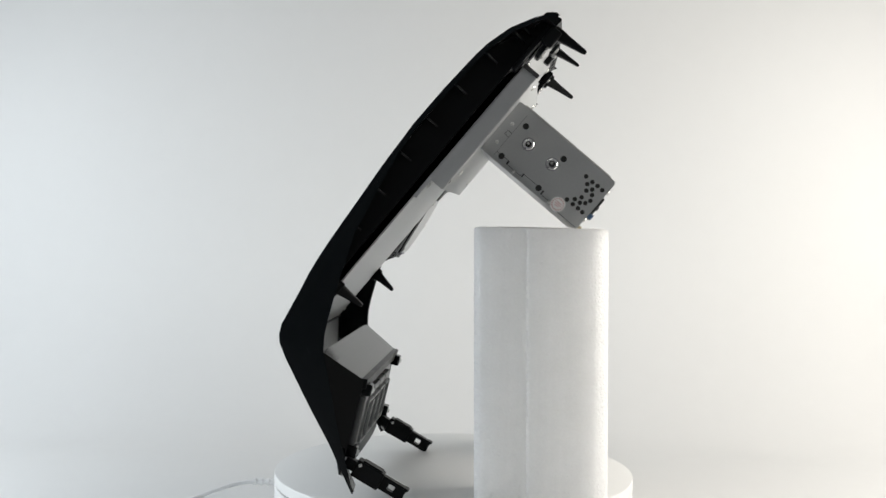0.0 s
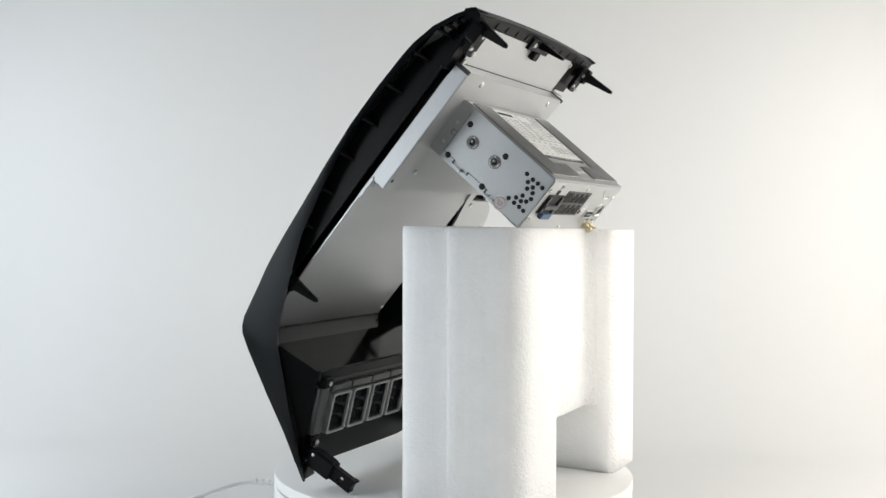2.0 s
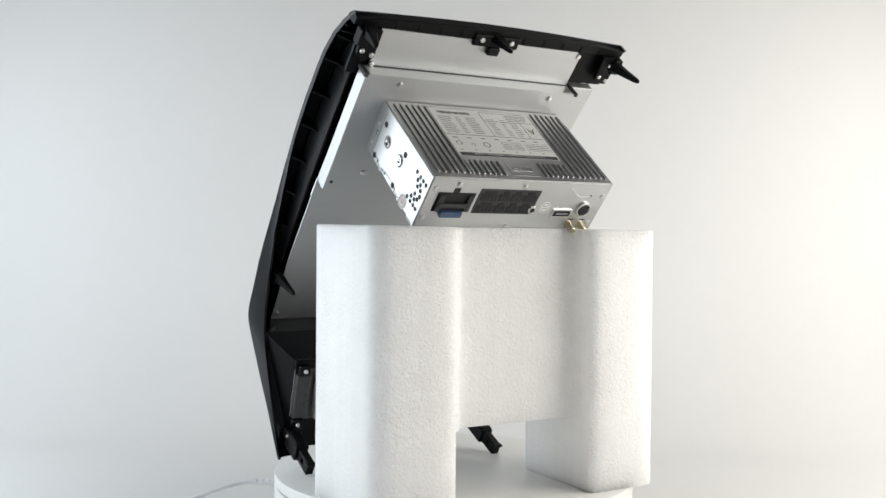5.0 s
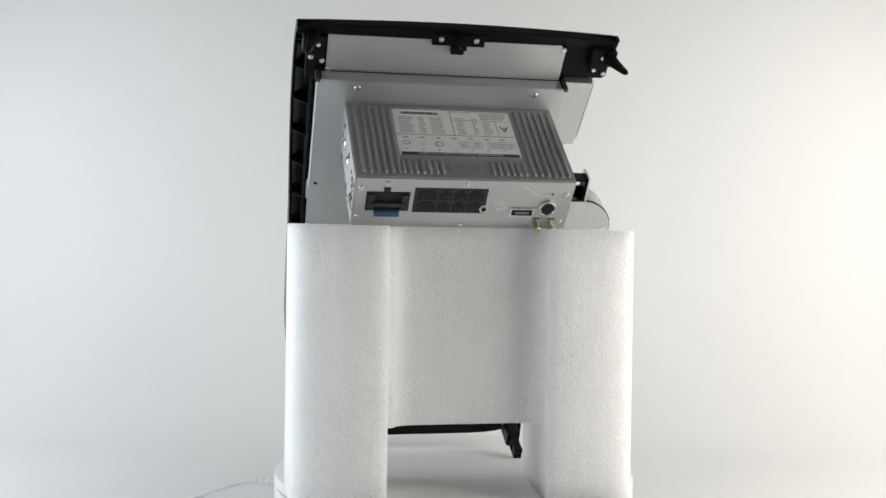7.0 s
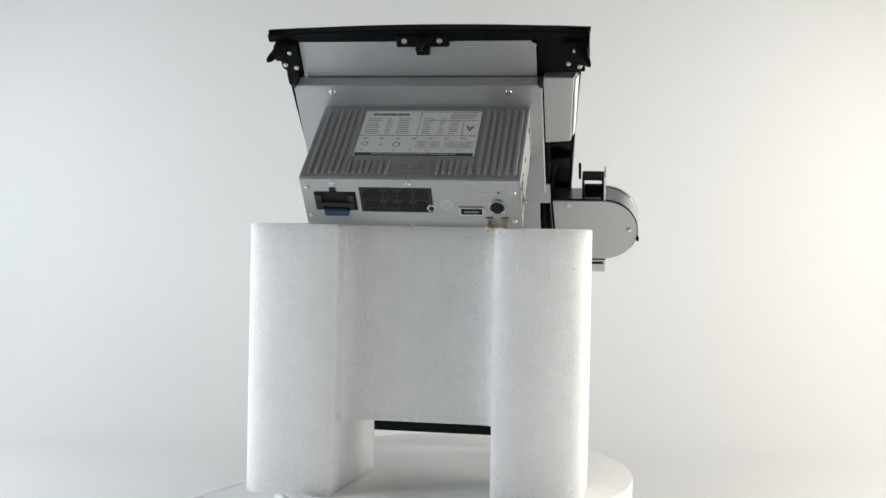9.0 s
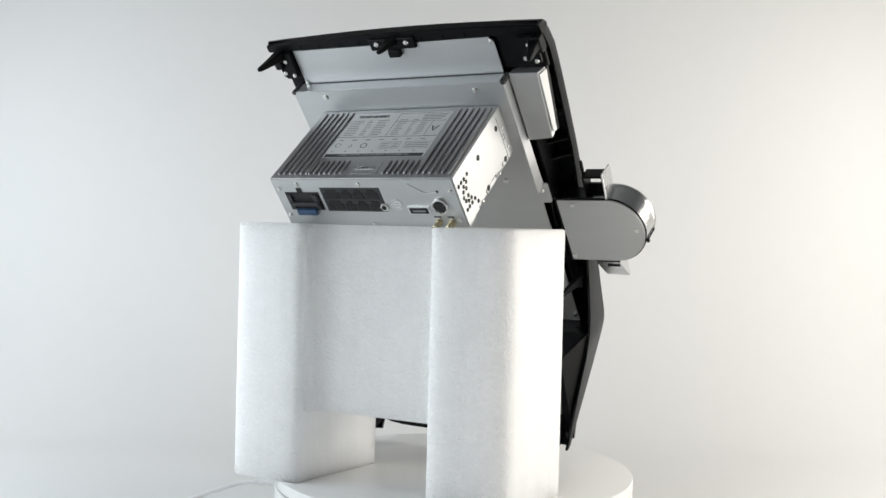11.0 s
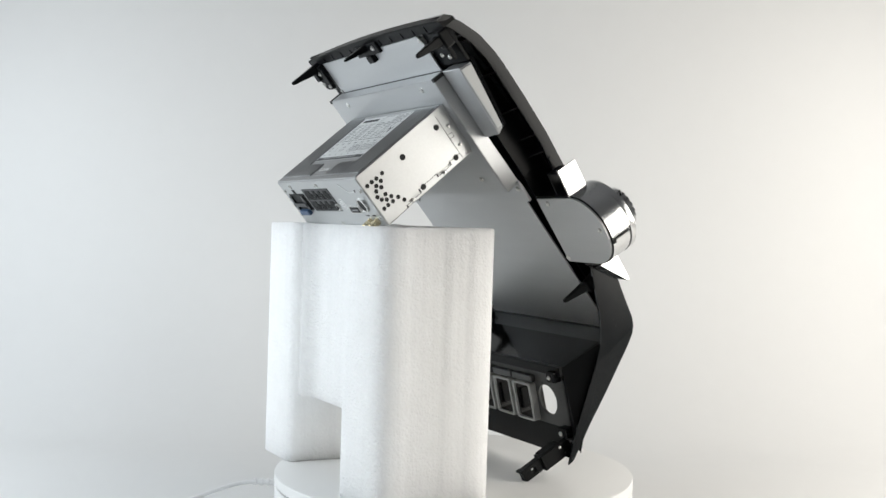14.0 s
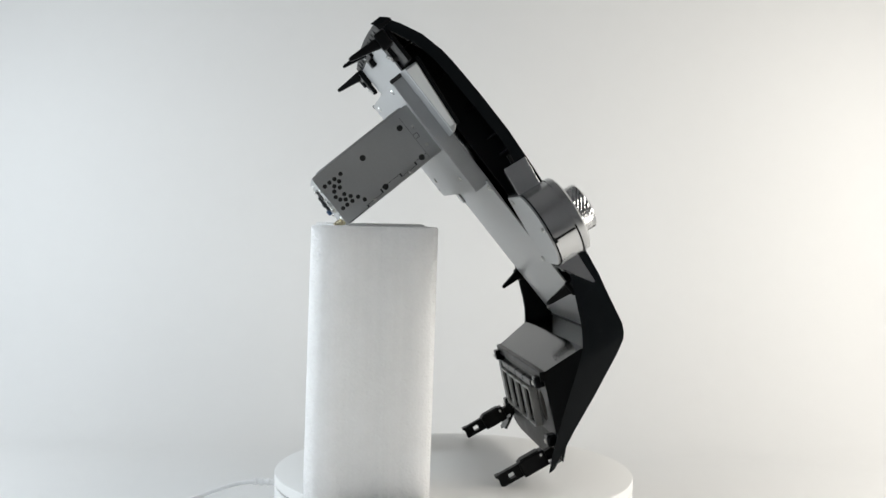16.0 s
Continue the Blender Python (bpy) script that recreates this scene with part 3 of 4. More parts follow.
def build_label(console, z):
    """The white type label with its barcode, tables and symbols."""
    label = part("type_label", boxed(-0.0730, 0.0285, 0.0925, 0.1575, z - 0.0004, z), STICKER, console, "white printed type label with tables and a barcode")
    rnd = random.Random(4)
    bars, grey = bmesh.new(), bmesh.new()
    def ink(x0, x1, y0, y1, b=bars, h=0.00012):
        box(b, min(x0, x1), max(x0, x1), min(y0, y1), max(y0, y1), z, z + h)
    ink(-0.0715, 0.0270, 0.0925, 0.0968)                       # dark strip
    x = -0.066
    while x < -0.034:                                           # barcode
        w = rnd.choice((0.0003, 0.0006, 0.001))
        ink(x, x + w, 0.1505, 0.1540)
        x += w + rnd.choice((0.0003, 0.0006))
    for x0, x1, y0, y1 in ((-0.072, 0.0272, 0.1210, 0.1214), (-0.0235, 0.0272, 0.1435, 0.1438), (-0.0235, -0.0232, 0.1214, 0.1560), (0.0145, 0.0148, 0.1214, 0.1435), (-0.0235, 0.0272, 0.1557, 0.1560)):
        ink(x0, x1, y0, y1)
    for k in range(9):                                          # lines of small print
        yy = 0.1240 + 0.0027 * k
        for xa, xb in ((-0.069, -0.056), (-0.052, -0.046), (-0.042, -0.030), (-0.020, -0.011), (-0.006, -0.001), (0.003, 0.011)):
            ink(xa, xb - rnd.random() * 0.003, yy, yy + 0.0008, grey)
    for k in range(4):
        ink(0.002, 0.0255 - rnd.random() * 0.008, 0.1460 + 0.0023 * k, 0.1468 + 0.0023 * k, grey)
    for k in range(7):
        ink(-0.068 + 0.0137 * k, -0.0635 + 0.0137 * k, 0.1163, 0.1176, grey)
        ink(-0.068 + 0.0137 * k, -0.0660 + 0.0137 * k, 0.1000, 0.1010, grey)
    for x0, x1 in ((-0.022, -0.013), (-0.011, -0.002), (0.002, 0.026)):
        for a, b in ((x0, x0 + 0.0003), (x1 - 0.0003, x1)):
            ink(a, b, 0.1035, 0.1135, grey)
        for a in (0.1035, 0.1132):
            ink(x0, x1, a, a + 0.0003, grey)
        for k in range(3):
            ink(x0 + 0.0015, x1 - 0.0015, 0.1055 + 0.0025 * k, 0.1063 + 0.0025 * k, grey)
    part("print", bars, INK, label)
    part("print", grey, INK_GREY, label)
    for x0, y0, r in ((-0.0655, 0.1095, 0.0028), (-0.052, 0.1080, 0.0018), (-0.0385, 0.1085, 0.0034)):
        b = bmesh.new()
        ring = arc(x0, y0, r, 0, 360, 20)[:-1]
        inner = arc(x0, y0, r * 0.78, 0, 360, 20)[:-1]
        vo, vi = ([b.verts.new((p[0], p[1], z + 0.0001)) for p in q] for q in (ring, inner))
        for k in range(20):
            b.faces.new((vo[k], vo[(k + 1) % 20], vi[(k + 1) % 20], vi[k]))
        part("symbol", b, INK, label)
    def letters(text, size, at, turn, mat):
        cu = bpy.data.curves.new("lettering", "FONT")
        cu.body, cu.size, cu.align_x, cu.align_y = text, size, "CENTER", "CENTER"
        tmp = bpy.data.objects.new("lettering", cu)
        me = bpy.data.meshes.new_from_object(tmp)
        bpy.data.objects.remove(tmp)
        me.materials.clear()
        me.materials.append(mat)
        ob = new("lettering", me)
        ob.parent = label
        ob.matrix_local = Matrix.Translation(at) @ Matrix.Rotation(radians(turn), 4, "Z")
    letters("A", 0.0115, (0.0208, 0.1325, z + 0.0002), 180, INK)
    letters("Car multimedia navigation entertainment system", 0.0036, (-0.022, 0.0947, z + 0.0003), 180, STICKER)


def build_rear(console, y):
    rear = part("rear_panel", prism(bmesh.new(), rounded(-0.1106, 0.0673, 0.2378, 0.2862, 0.0010, 2), "y", y - 0.0008, y + 0.0008), STEEL_BOX, console, "silver rear connector panel")
    yf = y - 0.0008
    for x, z in ((-0.1059, 0.2768), (-0.1068, 0.2481), (-0.0853, 0.2814), (-0.0221, 0.2815), (-0.0221, 0.2398), (0.0628, 0.2741), (0.0624, 0.2452)):
        screw(rear, (x, yf + 0.0003, z), r=0.0023)
    # the fused power socket
    bm = bmesh.new()
    box(bm, -0.1015, -0.0665, yf - 0.0006, yf + 0.0004, 0.2545, 0.2730)
    box(bm, -0.0880, -0.0826, yf - 0.0005, yf + 0.0004, 0.2732, 0.2775)
    socket = part("power_socket", bm, HOLE, console, "black power socket")
    bm = bmesh.new()
    box(bm, -0.0990, -0.0690, yf - 0.0035, yf - 0.0007, 0.2600, 0.2640, 0.0006)
    box(bm, -0.1000, -0.0950, yf - 0.0025, yf - 0.0007, 0.2555, 0.2715, 0.0006)
    box(bm, -0.0730, -0.0680, yf - 0.0025, yf - 0.0007, 0.2555, 0.2715, 0.0006)
    part("housing", bm, SOCKET, socket)
    bm = bmesh.new()
    box(bm, -0.0945, -0.0740, yf - 0.0045, yf - 0.0006, 0.2508, 0.2562, 0.0008)
    part("fuse", bm, BLUE, socket, "blue blade fuse")
    # the eight-way socket block
    bm = bmesh.new()
    box(bm, -0.0633, -0.0033, yf - 0.0005, yf + 0.0004, 0.2530, 0.2780, 0.0004)
    block = part("socket_block", bm, SOCKET, console, "black block of eight sockets")
    for r in range(2):
        for c, (a, b) in enumerate(((-0.0605, -0.0450), (-0.0430, -0.0330), (-0.0310, -0.0205), (-0.0185, -0.0065))):
            z = 0.2548 + 0.0118 * r
            o = [(a, z), (b, z), (b, z + 0.0065), (b - 0.0025, z + 0.0065), (b - 0.0025, z + 0.0095), (a + 0.0025, z + 0.0095), (a + 0.0025, z + 0.0065), (a, z + 0.0065)]
            # the opening is a raised black plate, its inner shade painted on
            part("socket", prism(bmesh.new(), o, "y", yf - 0.0009, yf - 0.0002), HOLE, block)
            pins = bmesh.new()
            for q in range(3):
                xq = a + (b - a) * (0.27 + 0.23 * q)
                box(pins, xq - 0.0004, xq + 0.0004, yf - 0.0012, yf - 0.0008, z + 0.0012, z + 0.0046)
            part("pins", pins, SOCKET, block)
    part("nut", turned(bmesh.new(), [(0.0040, yf + 0.0002), (0.0040, yf - 0.0015), (0.0018, yf - 0.0016)], (-0.0047, 0, 0.2582), "y", 6), SCREW, rear)
    part("nut_hole", turned(bmesh.new(), [(0.0022, yf - 0.0014), (0.0022, yf - 0.0020)], (-0.0047, 0, 0.2582), "y", 12), HOLE, rear)
    part("quality_sticker", turned(bmesh.new(), [(0.0056, yf), (0.0056, yf - 0.0003)], (0.0081, 0, 0.2609), "y", 24), STICKER, rear, "round pale sticker")
    bm = bmesh.new()
    for k in range(14):
        a = 2 * math.pi * k / 14
        box(bm, 0.0076 + 0.0043 * math.cos(a), 0.0086 + 0.0043 * math.cos(a), yf - 0.0005, yf - 0.0003, 0.2605 + 0.0043 * math.sin(a), 0.2613 + 0.0043 * math.sin(a))
    for dz in (-0.0012, 0.0012):
        box(bm, 0.0057, 0.0105, yf - 0.0005, yf - 0.0003, 0.2606 + dz, 0.2612 + dz)
    part("print", bm, INK_GREY, rear)
    # display socket, aerial socket and two aerial plugs
    usb = part("display_socket", prism(bmesh.new(), [(0.0178, 0.2514), (0.0368, 0.2514), (0.0382, 0.2535), (0.0382, 0.2593), (0.0178, 0.2593)], "y", yf - 0.0014, yf + 0.0003), SCREW, console)
    part("opening", boxed(0.0192, 0.0366, yf - 0.0016, yf - 0.0012, 0.2526, 0.2582), HOLE, usb)
    part("tongue", boxed(0.0220, 0.0340, yf - 0.0018, yf - 0.0013, 0.2545, 0.2560), INK_GREY, usb)
    ring = part("aerial_socket", turned(bmesh.new(), [(0.0072, yf + 0.0003), (0.0072, yf - 0.0020), (0.0062, yf - 0.0024), (0.0056, yf - 0.0012)], (0.0490, 0, 0.2601), "y", 28), SCREW, console, smooth=True)
    part("opening", turned(bmesh.new(), [(0.0054, yf - 0.0010), (0.0054, yf - 0.0016)], (0.0490, 0, 0.2601), "y", 24), HOLE, ring)
    for x in (0.0422, 0.0545):
        b = turned(bmesh.new(), [(0.0034, yf + 0.0002), (0.0034, yf - 0.0022), (0.0026, yf - 0.0024), (0.0030, yf - 0.0030), (0.0030, yf - 0.0085), (0.0026, yf - 0.0090), (0.0018, yf - 0.0090)], (x, 0, 0.2428), "y", 16)
        part("aerial_plug", b, GOLD, rear, "gold threaded aerial plug", smooth=True)
        part("caption", boxed(x - 0.0030, x + 0.0030, yf - 0.0003, yf, 0.2478, 0.2490), INK, rear)
    tube("printed_mark", [(0.0254, yf - 0.0003, 0.2818), (0.0320, yf - 0.0003, 0.2775), (0.0386, yf - 0.0003, 0.2732), (0.0440, yf - 0.0003, 0.2730), (0.0504, yf - 0.0003, 0.2740)], 0.0004, STICKER, rear)
    part("pin_hole", turned(bmesh.new(), [(0.0012, yf), (0.0012, yf - 0.0003)], (0.0504, 0, 0.2741), "y", 12), HOLE, rear)


def build_module(console):
    """The button housing at the console's foot: four framed slots and one round hole."""
    ty, tz = MOD_T
    by, bz = MOD_B
    ln = math.hypot(ty - by, tz - bz)
    # local frame: x across, z up the face, -y out of it
    ang = math.atan2(ty - by, tz - bz)
    m = Matrix.Translation((0, by, bz)) @ Matrix.Rotation(-ang, 4, "X")
    x0, x1 = -0.1290, 0.0745
    # face plate with a round hole
    cx, cz, r = 0.0450, ln * 0.43, 0.0142
    outer = [(x0, 0.002), (x1, 0.002), (x1, ln - 0.003), (x0, ln - 0.003)]
    bm = bmesh.new()
    n = 32
    hole = [(cx + r * math.cos(2 * math.pi * k / n), cz + r * math.sin(2 * math.pi * k / n)) for k in range(n)]
    sq = []
    a, b, c, d = cx - 0.024, x1, 0.002, ln - 0.003
    for k in range(n):
        u, v = math.cos(2 * math.pi * k / n), math.sin(2 * math.pi * k / n)
        f = min((b - cx) / u if u > 1e-6 else 9, (cx - a) / -u if u < -1e-6 else 9, (d - cz) / v if v > 1e-6 else 9, (cz - c) / -v if v < -1e-6 else 9)
        sq.append((cx + u * f, cz + v * f))
    for y0, y1 in ((0.0, 0.002),):
        vh0, vs0, vh1, vs1 = ([bm.verts.new((p[0], yy, p[1])) for p in q] for q, yy in ((hole, y0), (sq, y0), (hole, y1), (sq, y1)))
        for k in range(n):
            j = (k + 1) % n
            bm.faces.new((vh0[k], vh0[j], vs0[j], vs0[k]))
            bm.faces.new((vh1[k], vs1[k], vs1[j], vh1[j]))
            bm.faces.new((vh0[k], vh1[k], vh1[j], vh0[j]))
    module = part("button_module", bm, GREYPLASTIC, console, "smoky grey plastic button housing with four slots")
    za, zb = 0.005, 0.0375
    slots = [(-0.1060 + 0.0352 * k, -0.0810 + 0.0352 * k) for k in range(4)]
    part("back_plate", boxed(x0, a - 0.0002, 0.0, 0.002, zb, ln - 0.003), GREYPLASTIC, module)
    part("back_plate", boxed(x0, a - 0.0002, 0.0, 0.002, 0.002, za), GREYPLASTIC, module)
    edges = [x0] + [x for s in slots for x in s] + [a - 0.0002]
    for xa, xb in zip(edges[::2], edges[1::2]):
        part("back_plate", boxed(xa, xb, 0.0, 0.002, za, zb), GREYPLASTIC, module)
    for xa, xb in slots:
        f = bmesh.new()
        o, i = rounded(xa - 0.003, xb + 0.003, za - 0.002, zb + 0.002, 0.003, 3), rounded(xa, xb, za, zb, 0.002, 3)
        nn = len(o)
        R = [[f.verts.new((p[0], yy, p[1])) for p in q] for q, yy in ((o, 0.0), (o, -0.0065), (i, -0.0065), (i, -0.0035))]
        for u, v in zip(R, R[1:]):
            for kk in range(nn):
                f.faces.new((u[kk], u[(kk + 1) % nn], v[(kk + 1) % nn], v[kk]))
        part("slot_frame", f, RIMGREY, module, "pale grey slot frame")
        f = bmesh.new()
        o, i = rounded(xa - 0.0004, xb + 0.0004, za - 0.0004, zb + 0.0004, 0.002, 3), rounded(xa + 0.0012, xb - 0.0012, za + 0.0012, zb - 0.0012, 0.0015, 3)
        R = [[f.verts.new((p[0], yy, p[1])) for p in q] for q, yy in ((i, -0.0045), (o, -0.0045), (o, 0.0090), (i, 0.0090), (i, -0.0045))]
        for u, v in zip(R, R[1:]):
            for kk in range(nn):
                f.faces.new((u[kk], u[(kk + 1) % nn], v[(kk + 1) % nn], v[kk]))
        part("slot", f, HOLE, module)
        bm = bmesh.new()
        for q in range(3):
            box(bm, xb - 0.0075 - 0.002 * (q % 2), xb - 0.0010, -0.0025, 0.0060, za + 0.0025 + 0.0100 * q, za + 0.0095 + 0.0100 * q, 0.0006)
        box(bm, xa + 0.0010, xa + 0.0045, -0.0020, 0.0060, za + 0.006, zb - 0.006, 0.0006)
        part("contact", bm, PLASTIC, module)
        bm = bmesh.new()
        box(bm, xa - 0.004, xb + 0.004, -0.0045, 0.001, zb + 0.003, zb + 0.0095, 0.001)
        part("guard", bm, GREYPLASTIC, module)
    part("bar", boxed(x0 - 0.002, x1 + 0.002, -0.003, 0.002, ln - 0.0075, ln + 0.0010, 0.0008), PLASTIC, module)
    part("end_block", boxed(x0 - 0.0005, x0 + 0.015, -0.005, 0.001, 0.004, ln - 0.013, 0.002), GREYPLASTIC, module)
    for x, z in ((x0 + 0.006, ln - 0.008), (x1 - 0.008, ln - 0.008), (x0 + 0.004, 0.0), (x1 - 0.004, 0.0)):
        lug = part("lug", boxed(x - 0.006, x + 0.006, -0.008, 0.003, z - 0.005, z + 0.005, 0.0015), GLOSS, module)
        b = turned(bmesh.new(), [(0.0022, -0.0085), (0.0018, -0.0095)], (x, 0, z), "y", 12)
        part("screw", b, SCREW, module)
    module.matrix_local = m
    return module


def prong(parent, base, tip, w=0.011, d=0.010, mat=None):
    """A tapered moulded prong from base to tip."""
    a, b = Vector(base), Vector(tip)
    ax = (b - a).normalized()
    side = Vector((1, 0, 0))
    up = ax.cross(side).normalized()
    rings = []
    for u, f in ((0.0, 1.0), (0.25, 0.92), (0.45, 0.72), (0.90, 0.42), (0.97, 0.34), (1.0, 0.20)):
        c = a + (b - a) * u
        rings.append([tuple(c + side * (sx * w * f / 2) + up * (sz * d * f / 2)) for sx, sz in ((-1, -0.7), (-0.7, -1), (0.7, -1), (1, -0.7), (1, 0.7), (0.7, 1), (-0.7, 1), (-1, 0.7))])
    bm = hull_strip(bmesh.new(), rings)
    return part("prong", bm, mat or PLASTIC, parent)


def build_clips(console):
    for kind, base, tip in (("left", (-0.1405, 0.1790, 0.3425), (-0.1480, 0.1465, 0.3450)), ("right", (0.1100, 0.1800, 0.3370), (0.1195, 0.1430, 0.3412)), ("mid", (-0.0205, 0.1790, 0.3480), (-0.0205, 0.1515, 0.3510))):
        if kind == "mid":
            clip = part("top_clip", boxed(-0.0430, 0.0020, 0.1745, 0.1800, 0.3405, 0.3515, 0.0010), PLASTIC, console, "black spring clip with two screws")
            for x in (-0.0357, -0.0058):
                screw(clip, (x, 0.1746, 0.3469), r=0.0026)
            part("hook", boxed(-0.0265, -0.0150, 0.1725, 0.1785, 0.3335, 0.3410, 0.0012), PLASTIC, clip)
        else:
            x, e = (-0.1375, 1) if kind == "left" else (0.1065, -1)
            o = [(x - 0.0085, 0.3225), (x - 0.0055, 0.3190), (x + 0.0055, 0.3180), (x + 0.0075, 0.3205), (x + 0.0075, 0.3450), (x - 0.0095, 0.3450)]
            clip = part("top_clip", prism(bmesh.new(), o, "y", 0.1725, 0.1765, 0.0006), PLASTIC, console, "black spring clip with screws")
            part("root", boxed(x - 0.0080 * e - 0.0045, x - 0.0080 * e + 0.0045, 0.1700, 0.1800, 0.3300, 0.3450, 0.0015), PLASTIC, clip)
            for dx, z in ((-0.0050, 0.3255), (0.0042, 0.3225), (0.0005, 0.3375)):
                screw(clip, (x + dx, 0.1726, z), r=0.0022)
        prong(clip, base, tip, d=0.007 if kind == "mid" else 0.010)
    for base, tip in (((-0.1400, 0.1795, 0.0790), (-0.1316, 0.1530, 0.0795)), ((0.0850, 0.1795, 0.0790), (0.0740, 0.1528, 0.0785))):
        s = 1 if base[0] < 0 else -1
        clip = part("side_clip", boxed(base[0] - 0.0028, base[0] + 0.0028, 0.1735, 0.1900, base[2] - 0.007, base[2] + 0.006, 0.0012), PLASTIC, console, "black moulded side clip")
        prong(clip, base, tip, 0.008, 0.0095)
    for x, y0, zc in ((-0.1308, 0.0275, -0.0165), (0.0700, 0.0250, -0.0178)):
        bm = bmesh.new()
        for za, zb in ((-0.0040, -0.0008), (0.0042, 0.0078)):
            box(bm, -0.0036, 0.0036, 0.0, 0.022, za, zb, 0.0006)
        box(bm, -0.0034, 0.0034, 0.0005, 0.0095, -0.0010, 0.0044)
        box(bm, -0.0034, 0.0034, 0.0148, 0.0220, -0.0010, 0.0044)
        box(bm, -0.0062, 0.0062, 0.0215, 0.046, -0.0055, 0.0092, 0.0010)
        box(bm, -0.0045, 0.0045, 0.045, 0.055, -0.0025, 0.0062, 0.0008)
        clip = part("foot_clip", bm, PLASTIC, console, "long black moulded clip resting on the platter")
        clip.matrix_local = pose(x, y0, zc, -10.5)
        part("ridge", boxed(-0.0046, 0.0046, -0.0012, 0.0030, 0.0060, 0.0080, 0.0006), PLASTIC, clip)
        part("ridge", boxed(-0.0050, 0.0050, 0.0240, 0.0420, 0.0090, 0.0104, 0.0006), PLASTIC, clip)
        for sx, f in ((-1, "-x"), (1, "x")):
            screw(clip, (0.0060 * sx, 0.0425, 0.0060), f, 0.0016)


def build_dial(console):
    """The rotary dial beside the panel: a D-shaped housing with its cover plate, ring and knurled knob."""
    cx, cz, r = 0.0, 0.0, 0.0328
    hinge = (0.1310, 0.1768, 0.1412)
    def dee(grow):
        return [(-0.0493 - grow, r + grow)] + arc(cx, cz, r + grow, 90, -90, 24) + [(-0.0450 - grow, -r - grow)]
    dial = part("dial_housing", prism(bmesh.new(), dee(0.0), "y", 0.0019, 0.0215), SATIN, console, "satin silver rotary dial housing", smooth=True)
    dial.matrix_local = Matrix.Translation(hinge) @ Matrix.Rotation(radians(-8), 4, "X")
    part("gasket", prism(bmesh.new(), dee(-0.0004), "y", 0.0008, 0.0020), PLASTIC, dial)
    o = [(-0.0463, r - 0.0015)] + arc(cx, cz, r - 0.0012, 90, -90, 24) + [(-0.0420, -r + 0.0015)]
    part("cover_plate", prism(bmesh.new(), o, "y", -0.0006, 0.0009), STEEL, dial, "flat pale steel cover plate")
    for x, z in ((-0.0321, 0.0270), (0.0245, 0.0014), (-0.0400, -0.0270)):
        screw(dial, (x, -0.0005, z), r=0.0024)
    part("collar", turned(bmesh.new(), [(r, 0.0214), (r, 0.0228)], (cx, 0, cz), "y", 48), SATIN, dial, smooth=True)
    o = arc(cx, cz, r + 0.0003, -95, -12, 16) + arc(cx, cz, r - 0.0010, -12, -95, 16)
    part("gap", prism(bmesh.new(), o, "y", 0.0214, 0.0227), PLASTIC, dial)
    # the split of the housing and a small latch at its lower side
    part("seam", boxed(0.0316, 0.0331, 0.0032, 0.0210, -0.0098, -0.0092), PLASTIC, dial)
    part("latch", boxed(0.0312, 0.0338, 0.0006, 0.0034, -0.0118, -0.0082, 0.0003), PLASTIC, dial)
    part("ring", turned(bmesh.new(), [(r, 0.0227), (r + 0.0002, 0.0232), (r, 0.0282), (r - 0.0025, 0.0300), (0.016, 0.0302)], (cx, 0, cz), "y", 48), SATIN, dial, smooth=True)
    # knurled knob
    n, rows = 44, 8
    rings = []
    for j in range(rows + 1):
        y = 0.0300 + 0.0125 * j / rows
        rings.append([((0.0184 + (0.0010 if (k + j) % 2 else 0.0)) * math.cos(2 * math.pi * k / n), y,
                       -0.001 + (0.0184 + (0.0010 if (k + j) % 2 else 0.0)) * math.sin(2 * math.pi * k / n)) for k in range(n)])
    rings.append([(0.0165 * math.cos(2 * math.pi * k / n), 0.0442, -0.001 + 0.0165 * math.sin(2 * math.pi * k / n)) for k in range(n)])
    part("knob", hull_strip(bmesh.new(), rings), CHROME, dial, "knurled chrome knob")
    # the hollow lug above, and the chrome wedge below
    bm = bmesh.new()
    for b in ((-0.0195, -0.0175, 0.0305, 0.0535), (-0.0015, 0.0005, 0.0305, 0.0535), (-0.0177, -0.0013, 0.0515, 0.0535)):
        box(bm, b[0], b[1], 0.0030, 0.0180, b[2], b[3], 0.0005)
    box(bm, -0.0177, -0.0013, 0.0150, 0.0180, 0.0305, 0.0400)
    part("lug", bm, PLASTIC, dial, "hollow black lug")
    bm = bmesh.new()
    box(bm, -0.0110, 0.0010, 0.0020, 0.0110, -0.0400, -0.0320, 0.0008)
    part("lower_lug", bm, PLASTIC, dial)
    part("lug_face", boxed(0.0004, 0.0022, 0.0005, 0.0205, 0.0290, 0.0570, 0.0004), SATIN, dial)
    part("peg", boxed(-0.0230, -0.0205, 0.0120, 0.0150, 0.0480, 0.0640, 0.0006), PLASTIC, dial)
    a = [(-0.0200, 0.0180, -0.0310), (0.0028, 0.0180, -0.0310), (0.0028, -0.0010, -0.0330), (-0.0200, -0.0010, -0.0330)]
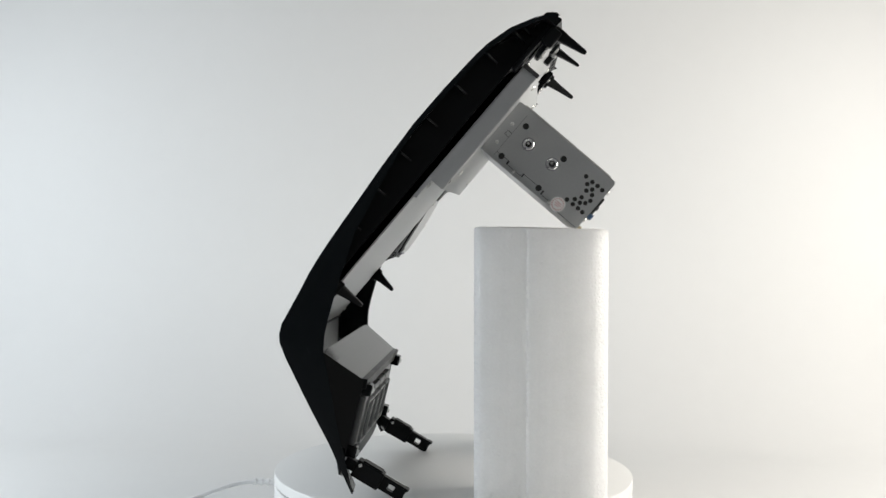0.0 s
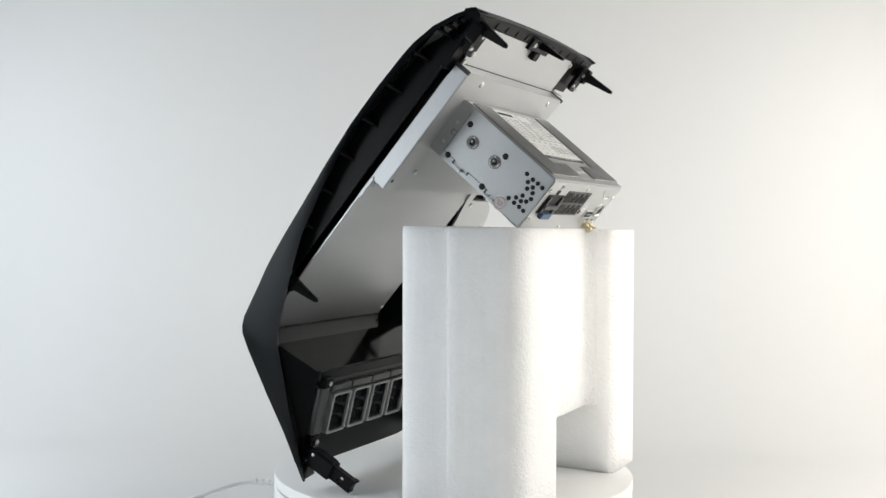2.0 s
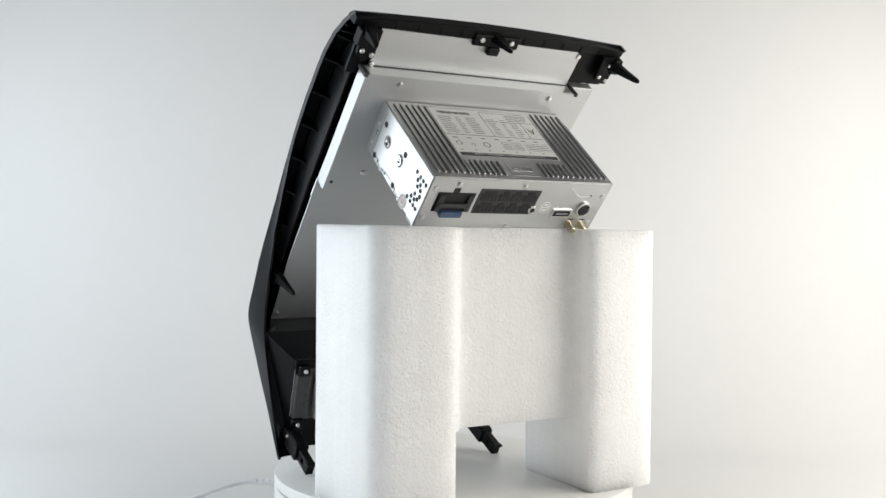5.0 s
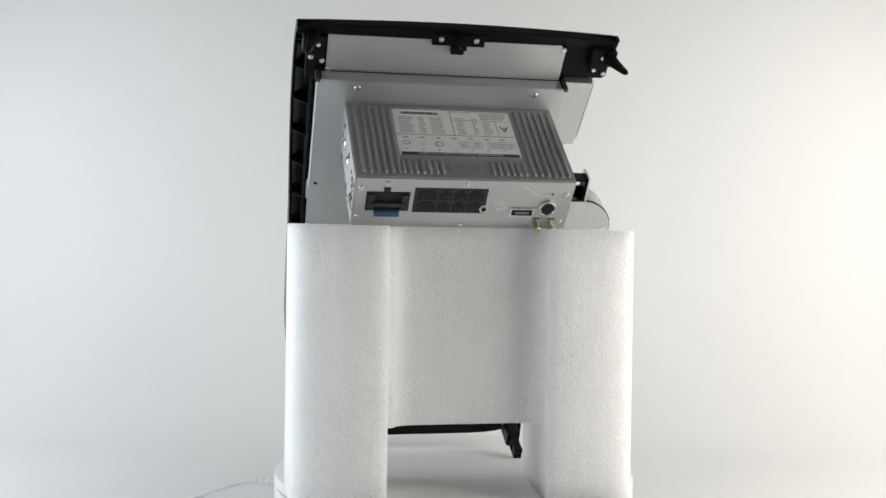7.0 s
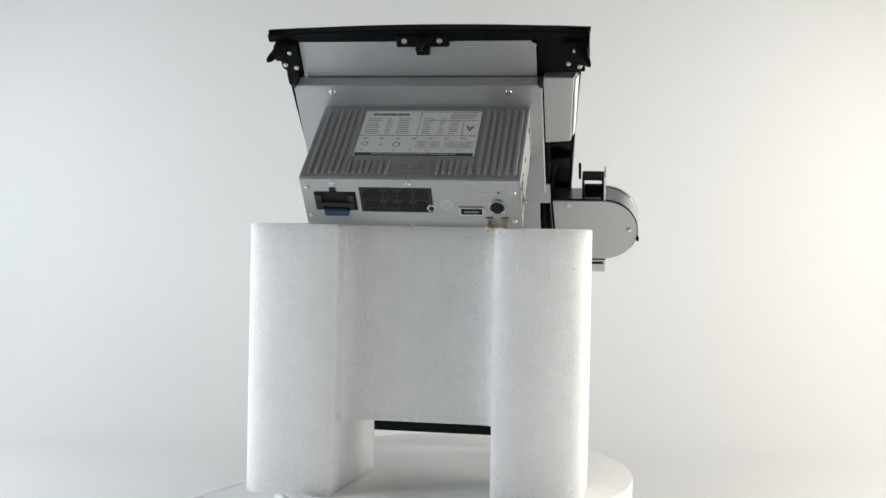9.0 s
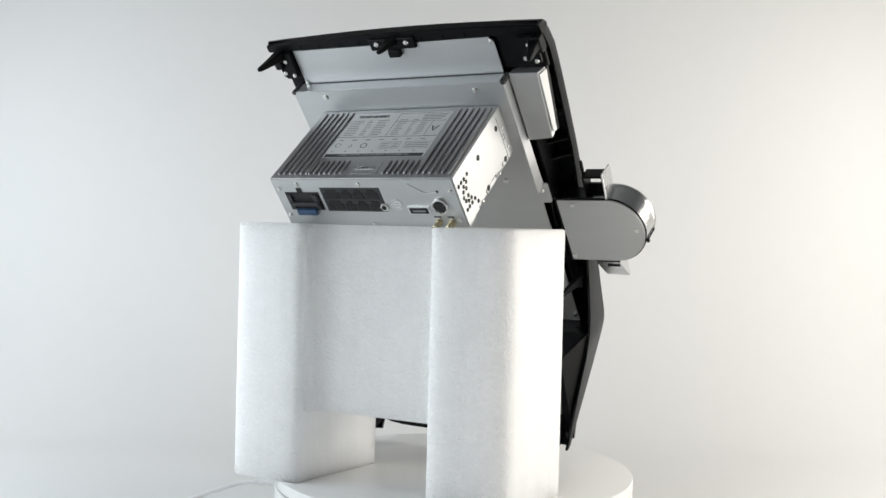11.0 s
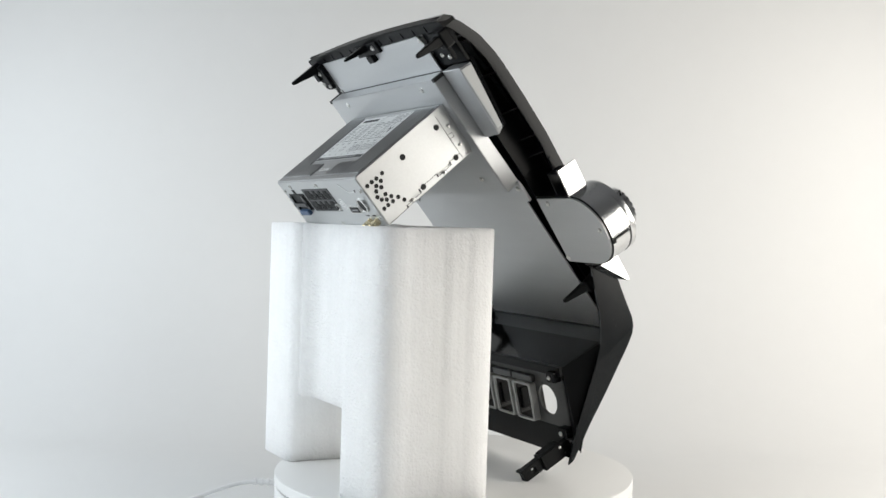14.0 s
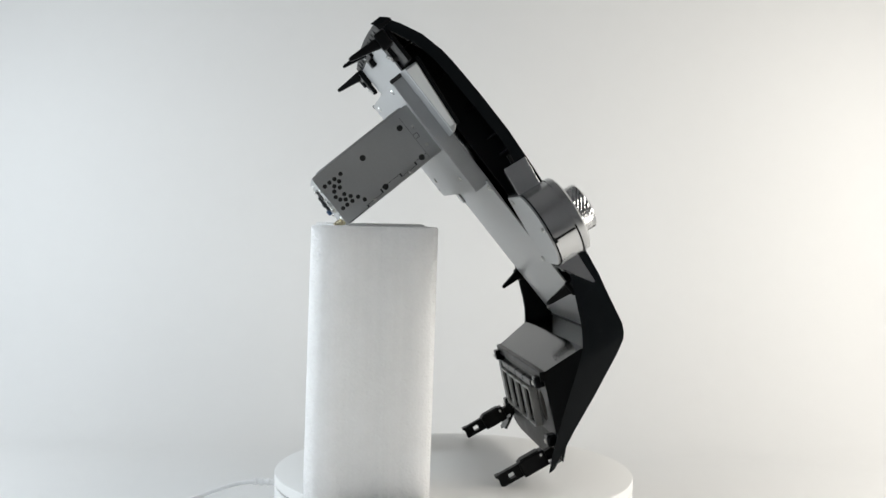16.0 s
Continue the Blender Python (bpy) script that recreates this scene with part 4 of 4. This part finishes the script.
    b = [(-0.0205, 0.0200, -0.0590), (0.0019, 0.0195, -0.0590), (0.0019, 0.0175, -0.0590), (-0.0205, 0.0180, -0.0590)]
    part("wedge", hull_strip(bmesh.new(), [a, b]), SATIN, dial, "bright chrome wedge trim")
    return dial


def build_side_box(console):
    bm = bmesh.new()
    a = [(0.0800, 0.1745, 0.3105), (0.1058, 0.1755, 0.3095), (0.1085, 0.1868, 0.3085), (0.0800, 0.1868, 0.3095)]
    b = [(0.0800, 0.1745, 0.2430), (0.1020, 0.1755, 0.2440), (0.1040, 0.1818, 0.2480), (0.0800, 0.1818, 0.2440)]
    hull_strip(bm, [a, b])
    bmesh.ops.bevel(bm, geom=list(bm.edges), offset=0.0006, segments=1, affect="EDGES")
    cover = part("side_cover", bm, STEEL, console, "folded silver side cover")
    bm = slab(bmesh.new(), (0.1062, 0.1765, 0.3075), (0.1088, 0.1858, 0.3068), (0.1050, 0.1808, 0.2500), (0.1036, 0.1768, 0.2500), -0.0010)
    part("tape", bm, STICKER, cover, "cream adhesive tape")
    bm = slab(bmesh.new(), (0.1092, 0.1880, 0.3120), (0.1100, 0.1905, 0.3110), (0.1062, 0.1845, 0.2480), (0.1054, 0.1825, 0.2480), 0.0012)
    part("edge_strip", bm, PLASTIC, cover, "thin black edge strip")


def build_console():
    console = empty("dashboard_console")
    tagged(console, "black plastic dashboard console with silver radio case, leaning on foam", "dashboard console")
    build_fascia(console)
    build_panel(console)
    build_bracket(console)
    build_case(console)
    build_module(console)
    build_dial(console)
    build_side_box(console)
    build_clips(console)
    return console


build_setting()
PLATE = build_turntable()
BLOCK = build_foam()
CONSOLE = build_console()


def motions():
    def angle(t):
        for (a, u), (b, v) in zip(TURN, TURN[1:]):
            if a <= t <= b:
                return u + (v - u) * (t - a) / (b - a)
    times = [0.5 * k for k in range(33)]
    walk(PLATE, [(t, pose(0, 0, 0, 0, 0, angle(t))) for t in times])
    walk(BLOCK, [(t, pose(0, 0, 0, 0, 0, angle(t))) for t in times])
    walk(CONSOLE, [(t, pose(0, 0, 0, 0, 0, angle(t)) @ pose(0, 0, 0, LEAN)) for t in times])


motions()
